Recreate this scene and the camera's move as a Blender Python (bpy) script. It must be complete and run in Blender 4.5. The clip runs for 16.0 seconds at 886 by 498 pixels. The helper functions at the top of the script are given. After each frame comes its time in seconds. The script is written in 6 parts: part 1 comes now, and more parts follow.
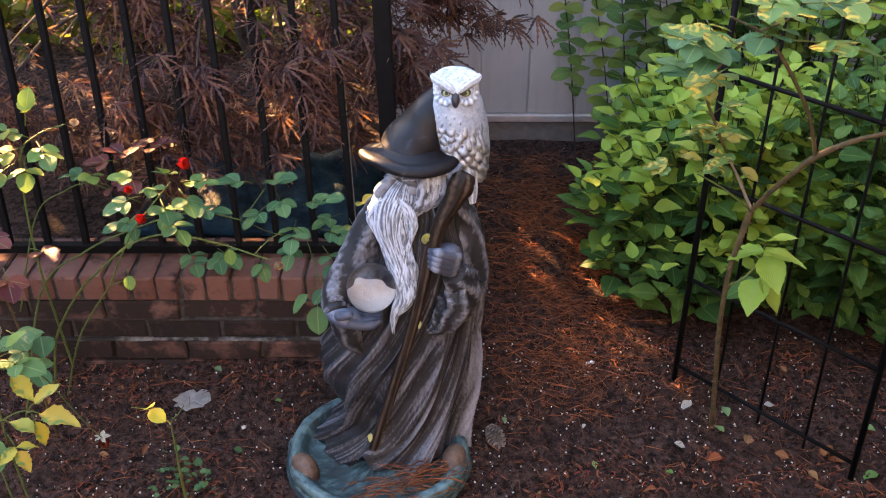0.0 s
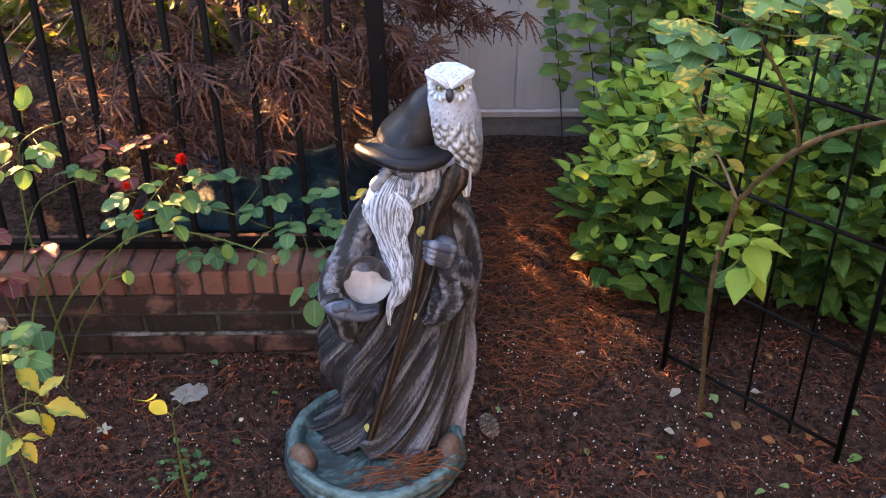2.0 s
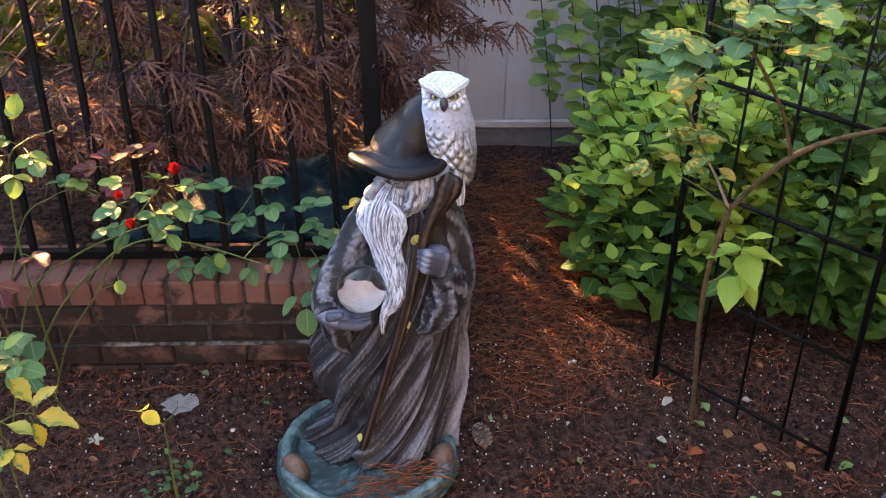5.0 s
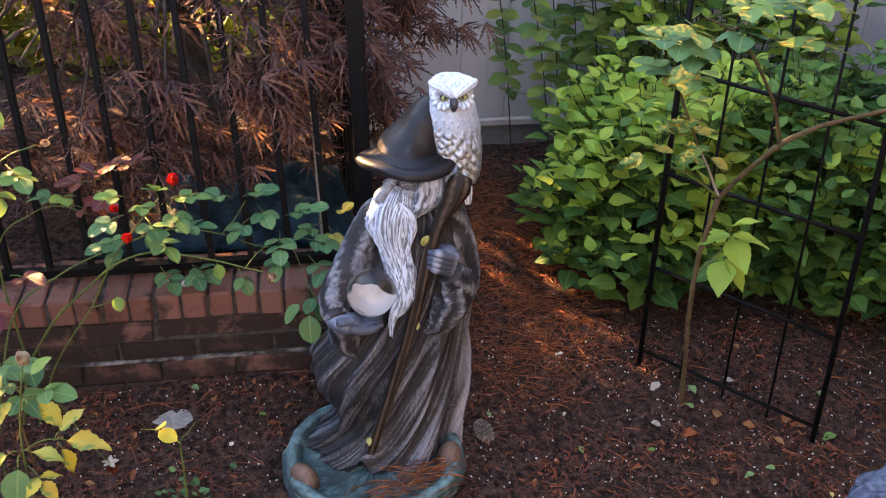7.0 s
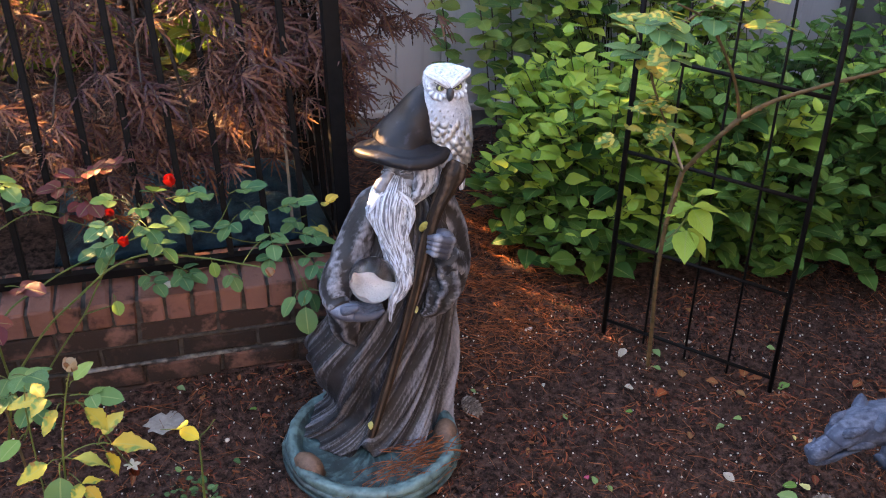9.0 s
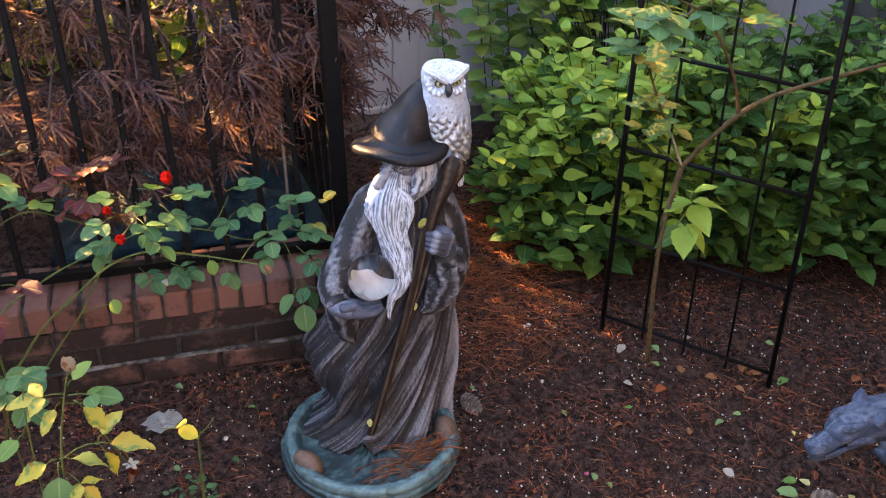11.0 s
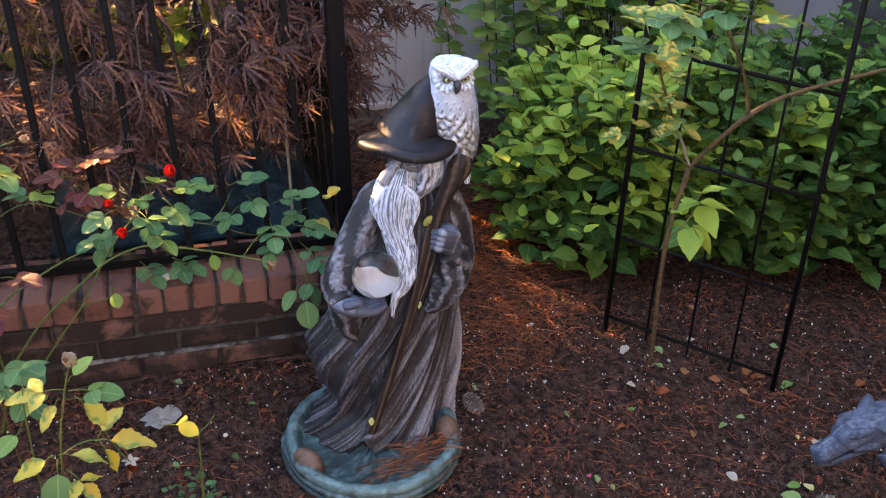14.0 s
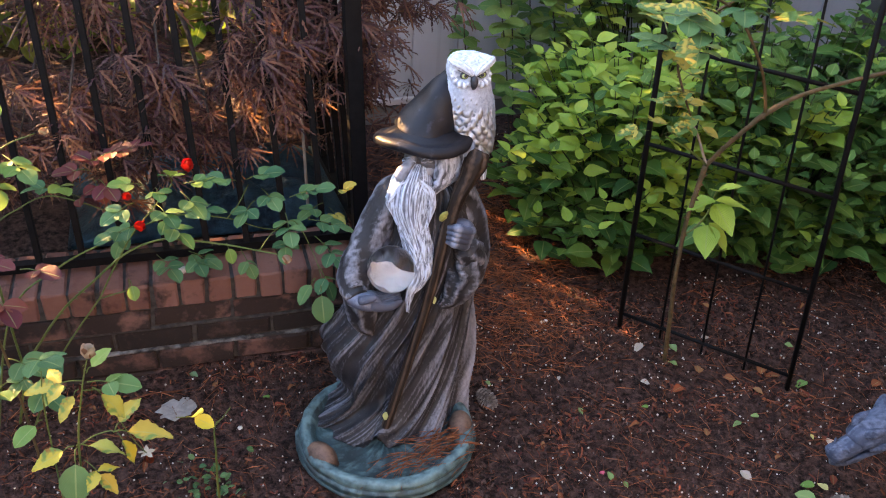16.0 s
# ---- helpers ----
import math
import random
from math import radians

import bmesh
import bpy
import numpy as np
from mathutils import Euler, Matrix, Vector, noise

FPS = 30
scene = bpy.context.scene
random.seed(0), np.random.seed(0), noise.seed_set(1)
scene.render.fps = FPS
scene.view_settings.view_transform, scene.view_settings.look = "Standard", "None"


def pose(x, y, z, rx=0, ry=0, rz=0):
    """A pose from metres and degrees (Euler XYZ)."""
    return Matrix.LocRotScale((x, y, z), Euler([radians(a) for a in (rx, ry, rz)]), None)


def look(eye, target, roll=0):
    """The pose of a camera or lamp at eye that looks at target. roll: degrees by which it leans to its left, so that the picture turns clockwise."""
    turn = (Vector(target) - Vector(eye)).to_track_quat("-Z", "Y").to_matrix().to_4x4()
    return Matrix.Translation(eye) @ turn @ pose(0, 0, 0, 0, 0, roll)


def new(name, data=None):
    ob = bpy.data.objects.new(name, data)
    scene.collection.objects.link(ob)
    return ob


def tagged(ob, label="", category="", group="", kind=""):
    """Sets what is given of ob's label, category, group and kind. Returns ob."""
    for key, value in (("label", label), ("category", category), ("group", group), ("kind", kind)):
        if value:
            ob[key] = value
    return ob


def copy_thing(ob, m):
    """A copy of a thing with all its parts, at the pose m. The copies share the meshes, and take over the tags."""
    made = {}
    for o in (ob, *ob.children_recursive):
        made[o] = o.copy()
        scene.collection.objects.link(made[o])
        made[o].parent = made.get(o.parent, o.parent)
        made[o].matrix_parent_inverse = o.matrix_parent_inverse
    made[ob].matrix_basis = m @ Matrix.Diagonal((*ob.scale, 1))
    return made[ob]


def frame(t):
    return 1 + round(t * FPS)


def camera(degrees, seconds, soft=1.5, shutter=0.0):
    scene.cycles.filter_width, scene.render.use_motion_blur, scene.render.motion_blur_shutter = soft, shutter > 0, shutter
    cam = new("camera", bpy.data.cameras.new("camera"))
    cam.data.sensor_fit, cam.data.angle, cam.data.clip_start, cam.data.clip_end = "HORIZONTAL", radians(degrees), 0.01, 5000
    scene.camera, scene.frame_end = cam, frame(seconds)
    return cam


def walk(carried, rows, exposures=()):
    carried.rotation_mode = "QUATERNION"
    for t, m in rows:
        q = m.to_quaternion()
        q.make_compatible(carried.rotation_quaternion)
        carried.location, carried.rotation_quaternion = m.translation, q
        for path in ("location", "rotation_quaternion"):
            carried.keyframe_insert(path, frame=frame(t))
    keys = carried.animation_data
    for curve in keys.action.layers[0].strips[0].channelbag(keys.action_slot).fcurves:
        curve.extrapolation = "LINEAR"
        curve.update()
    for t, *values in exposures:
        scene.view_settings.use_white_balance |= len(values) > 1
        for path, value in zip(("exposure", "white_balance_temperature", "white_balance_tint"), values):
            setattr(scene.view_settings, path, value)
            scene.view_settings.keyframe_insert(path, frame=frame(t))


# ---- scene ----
cam = camera(51.7, 16.0, soft=1.15)
METRES, EYE, TILT, LEAN, TURN = 0.68, 1.72, -34.0, 0.0, 0.0
ROWS = [
    (0.0, 0.0, 0.0, 0.0, 0.0, 0.0, -0.0),
    (0.5, -0.0249, -0.0187, -0.002, -0.4, 0.18, 0.61),
    (1.0, -0.0259, -0.0379, -0.0046, -1.22, -0.08, 0.97),
    (1.5, -0.0264, -0.0537, -0.0121, -1.2, -0.32, 1.02),
    (2.0, -0.0351, -0.0606, -0.016, -1.0, -0.18, 0.5),
    (2.5, -0.0382, -0.0569, -0.0141, -1.16, -0.01, 0.41),
    (3.0, -0.0351, -0.0587, -0.0149, -1.23, 0.11, 0.35),
    (3.5, -0.0356, -0.0705, -0.0189, -1.18, 0.13, 0.3),
    (4.0, -0.0409, -0.0793, -0.0249, -1.43, 0.24, 0.43),
    (6.5, -0.2742, -0.0279, -0.0274, -5.13, 0.81, 1.67),
    (7.0, -0.4034, -0.0529, -0.0175, -7.86, 0.39, 3.42),
    (7.5, -0.4797, -0.095, -0.0109, -9.41, -0.19, 3.69),
    (8.0, -0.6033, -0.1125, 0.0113, -12.33, -1.21, 6.31),
    (8.5, -0.7342, -0.1079, -0.004, -14.31, -1.03, 7.18),
    (9.0, -0.8015, -0.0938, -0.0016, -15.26, -0.91, 6.87),
    (11.5, -0.8165, -0.0771, 0.0034, -15.67, -1.25, 7.09),
    (12.0, -0.829, -0.072, 0.0043, -15.91, -1.05, 6.91),
    (12.5, -0.8325, -0.0604, 0.0055, -15.92, -1.08, 6.64),
    (13.0, -0.8296, -0.0524, 0.0085, -15.78, -1.34, 6.59),
    (13.5, -0.8268, -0.0443, 0.0113, -15.77, -1.44, 6.47),
    (14.0, -0.8279, -0.0381, 0.0113, -15.75, -1.46, 6.28),
    (14.5, -0.8301, -0.0375, 0.0108, -15.54, -1.38, 6.2),
    (15.0, -0.835, -0.0402, 0.0074, -15.13, -1.39, 6.06),
    (15.5, -0.8363, -0.0436, 0.011, -14.73, -1.67, 5.91),
    (16.0, -0.8387, -0.0396, 0.0108, -14.95, -1.62, 5.8),
]
walk(cam, [(t, pose(0, 0, EYE, TILT, LEAN, TURN) @ pose(METRES * x, METRES * y, METRES * z, 90 + pitch, roll, yaw)) for t, x, y, z, yaw, pitch, roll in ROWS],
     exposures=[(0.0, 3.60, 7250, 19), (16.0, 3.60, 7250, 19)])

# ---- world and light ----
SUN_FROM = Vector((-0.62, 0.72, 0.33)).normalized()
world = bpy.data.worlds.new("evening_sky")
scene.world = world
world.use_nodes = True
wt = world.node_tree
sky = wt.nodes.new("ShaderNodeTexSky")
sky.sky_type = "NISHITA"
sky.sun_disc = False
sky.sun_elevation = math.asin(SUN_FROM.z)
sky.sun_rotation = math.atan2(SUN_FROM.x, SUN_FROM.y)
wt.links.new(sky.outputs[0], wt.nodes["Background"].inputs[0])
wt.nodes["Background"].inputs[1].default_value = 0.15
sun_data = bpy.data.lights.new("sun", "SUN")
sun_data.energy, sun_data.angle, sun_data.color = 4.2, radians(0.6), (1.0, 0.60, 0.26)
sun = new("sun", sun_data)
sun.matrix_world = look(SUN_FROM * 20, (0, 0, 0))


# ---- materials ----
class Nodes:
    """A small helper to write node trees in few lines."""

    def __init__(self, name):
        self.mat = bpy.data.materials.new(name)
        self.mat.use_nodes = True
        self.tree = self.mat.node_tree
        self.bsdf = self.tree.nodes["Principled BSDF"]
        self.out = self.tree.nodes["Material Output"]

    def node(self, kind, **inputs):
        n = self.tree.nodes.new("ShaderNode" + kind)
        for key, value in inputs.items():
            self.put(n, key.replace("_", " "), value)
        return n

    def put(self, n, key, value):
        socket = n.inputs[int(key[1:])] if key[0] == "i" and key[1:].isdigit() else n.inputs[key]
        if isinstance(value, bpy.types.NodeSocket):
            self.tree.links.new(value, socket)
        else:
            socket.default_value = value

    def set(self, **inputs):
        for key, value in inputs.items():
            self.put(self.bsdf, key.replace("_", " "), value)

    def coords(self, which="Object"):
        return self.node("TexCoord").outputs[which]

    def noise(self, vector, scale, detail=4.0, rough=0.6):
        return self.node("TexNoise", Vector=vector, Scale=scale, Detail=detail, Roughness=rough).outputs["Fac"]

    def ramp(self, fac, *stops):
        n = self.node("ValToRGB", Fac=fac)
        els = n.color_ramp.elements
        while len(els) < len(stops):
            els.new(0.5)
        for el, (p, c) in zip(els, stops):
            el.position, el.color = p, (*c, 1) if len(c) == 3 else c
        return n.outputs["Color"]

    def mix(self, fac, a, b, mode="MIX"):
        n = self.node("MixRGB", Fac=fac, Color1=a if not isinstance(a, tuple) else (*a, 1), Color2=b if not isinstance(b, tuple) else (*b, 1))
        n.blend_type = mode
        return n.outputs[0]

    def math(self, op, a, b=0.0):
        n = self.node("Math", i0=a, i1=b)
        n.operation = op
        return n.outputs[0]

    def grey(self, fac, a, b):
        return self.ramp(fac, (a, (0, 0, 0)), (b, (1, 1, 1)))

    def random(self):
        a = self.node("ObjectInfo").outputs["Random"]
        b = self.node("NewGeometry").outputs["Random Per Island"]
        return self.math("FRACT", self.math("ADD", a, b))

    def attr(self, name):
        n = self.node("Attribute")
        n.attribute_name = name
        return n.outputs["Fac"]

    def bump(self, height, strength=0.4, distance=0.01):
        self.set(Normal=self.node("Bump", Height=height, Strength=strength, Distance=distance).outputs[0])


def painted(name, dark, mid, light, rough=0.6, brush=(0.5, 0.95), spec=0.5, grain=60, fibre=1.0, strokes=0.9):
    """Cast resin with a dark wash and a lighter brushing on its raised parts."""
    m = Nodes(name)
    co = m.coords()
    raised = m.attr("raised")
    patch = m.noise(co, 14, 3)
    fine = m.noise(m.node("Mapping", Vector=co, Scale=(1, 1, fibre)).outputs[0], grain, 5, 0.7)
    base = m.mix(m.grey(patch, 0.35, 0.7), dark, mid)
    amount = m.math("MULTIPLY", m.grey(m.math("ADD", raised, m.math("MULTIPLY", m.math("SUBTRACT", fine, 0.5), strokes)), brush[0], brush[1]), 0.9)
    m.set(Base_Color=m.mix(amount, base, light), Roughness=rough)
    m.bsdf.inputs["Specular IOR Level"].default_value = spec
    m.bump(m.math("ADD", fine, m.math("MULTIPLY", patch, 0.6)), 0.35, 0.003)
    return m.mat


def leafy(name, cols, rough=0.45, glow=0.45, patch=None, veins=14.0, spec=0.22):
    """A leaf: colour by the leaf, paler ribs, light that comes through."""
    m = Nodes(name)
    r = m.random()
    uv = m.coords("UV")
    sep = m.node("SeparateXYZ", Vector=uv)
    u, v = sep.outputs[0], m.math("ABSOLUTE", m.math("SUBTRACT", sep.outputs[1], 0.5))
    n = len(cols)
    col = m.ramp(r, *[(i / max(1, n - 1), c) for i, c in enumerate(cols)])
    rib = m.math("SINE", m.math("MULTIPLY", m.math("SUBTRACT", u, m.math("MULTIPLY", v, 0.9)), veins * 6.28))
    co = m.coords("Object")
    cloud = m.noise(co, 60, 4)
    col = m.mix(m.math("MULTIPLY", m.grey(cloud, 0.3, 0.75), 0.35), col, m.mix(0.5, col, (0.5, 0.55, 0.2), "MULTIPLY"))
    mid = m.math("LESS_THAN", v, 0.03)
    col = m.mix(m.math("MULTIPLY", mid, 0.35), col, (0.35, 0.42, 0.16))
    if patch:
        spots = m.grey(m.noise(co, patch[1], 3), patch[2], patch[2] + 0.08)
        col = m.mix(spots, col, patch[0])
        if len(patch) > 3:
            dots = m.grey(m.noise(co, patch[1] * 2.7, 2), 0.62, 0.66)
            col = m.mix(m.math("MULTIPLY", dots, spots), col, patch[3])
    m.set(Base_Color=col, Roughness=rough)
    m.bsdf.inputs["Specular IOR Level"].default_value = spec
    m.bump(m.math("ADD", rib, m.math("MULTIPLY", cloud, 1.5)), 0.25, 0.0015)
    tr = m.node("BsdfTranslucent", Color=m.mix(0.4, col, (0.9, 0.9, 0.3), "MULTIPLY"))
    mix = m.node("MixShader", Fac=glow)
    m.tree.links.new(m.bsdf.outputs[0], mix.inputs[1])
    m.tree.links.new(tr.outputs[0], mix.inputs[2])
    m.tree.links.new(mix.outputs[0], m.out.inputs[0])
    return m.mat


def simple(name, a, b, scale=20, rough=0.6, bump=0.3, dist=0.004, metal=0.0, by_piece=0.0, lo=0.35, hi=0.7, spec=0.2):
    """Two tones by noise, with grain."""
    m = Nodes(name)
    co = m.coords()
    n1, n2 = m.noise(co, scale), m.noise(co, scale * 6, 5, 0.7)
    col = m.mix(m.grey(n1, lo, hi), a, b)
    if by_piece:
        col = m.mix(by_piece, col, m.ramp(m.random(), (0, tuple(c * 0.45 for c in a)), (0.5, a), (1, tuple(min(1, c * 1.7) for c in b))))
    m.set(Base_Color=col, Roughness=rough, Metallic=metal)
    m.bsdf.inputs["Specular IOR Level"].default_value = spec
    m.bump(m.math("ADD", n1, n2), bump, dist)
    return m.mat


def soil_material():
    m = Nodes("soil")
    co = m.coords()
    n1, n2, n3 = m.noise(co, 3, 4), m.noise(co, 45, 6, 0.75), m.noise(co, 190, 4, 0.8)
    col = m.mix(m.grey(n2, 0.40, 0.66), (0.016, 0.0100, 0.0090), (0.175, 0.100, 0.082))
    col = m.mix(m.math("MULTIPLY", m.grey(n1, 0.45, 0.65), 0.5), col, (0.085, 0.046, 0.036))
    col = m.mix(m.math("MULTIPLY", m.grey(n3, 0.62, 0.72), 0.5), col, (0.32, 0.22, 0.17))
    m.set(Base_Color=col, Roughness=0.9)
    m.bsdf.inputs["Specular IOR Level"].default_value = 0.12
    m.bump(m.math("ADD", n2, m.math("MULTIPLY", n3, 0.9)), 1.0, 0.018)
    return m.mat


def brick_material(name, tones, dirt_and_shade):
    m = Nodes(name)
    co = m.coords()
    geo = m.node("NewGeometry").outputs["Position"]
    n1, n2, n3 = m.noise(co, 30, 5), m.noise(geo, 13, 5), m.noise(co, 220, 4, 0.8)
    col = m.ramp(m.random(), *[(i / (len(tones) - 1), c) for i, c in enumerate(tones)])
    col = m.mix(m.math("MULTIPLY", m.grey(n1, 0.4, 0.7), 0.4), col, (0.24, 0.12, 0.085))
    # dark blotches: staining, plus shade put into the colour of the courses
    col = m.mix(m.math("MULTIPLY", m.grey(n2, 0.52 - dirt_and_shade, 0.66 - dirt_and_shade), 0.90), col, (0.022, 0.018, 0.016))
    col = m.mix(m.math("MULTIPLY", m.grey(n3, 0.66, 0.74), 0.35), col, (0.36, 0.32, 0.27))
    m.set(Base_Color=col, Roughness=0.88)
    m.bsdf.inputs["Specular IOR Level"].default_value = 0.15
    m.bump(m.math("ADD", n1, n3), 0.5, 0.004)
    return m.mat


def panel_material():
    m = Nodes("vinyl_panel")
    co = m.coords()
    n1, n2 = m.noise(co, 2.5, 4), m.noise(co, 90, 3)
    streak = m.noise(m.node("Mapping", Vector=co, Scale=(14, 14, 0.7)).outputs[0], 2, 3)
    col = m.mix(m.grey(n1, 0.3, 0.7), (0.40, 0.40, 0.415), (0.50, 0.49, 0.50))
    col = m.mix(m.math("MULTIPLY", m.grey(streak, 0.5, 0.75), 0.25), col, (0.21, 0.20, 0.20))
    m.set(Base_Color=col, Roughness=0.55)
    m.bump(m.math("ADD", n2, n1), 0.08, 0.003)
    return m.mat


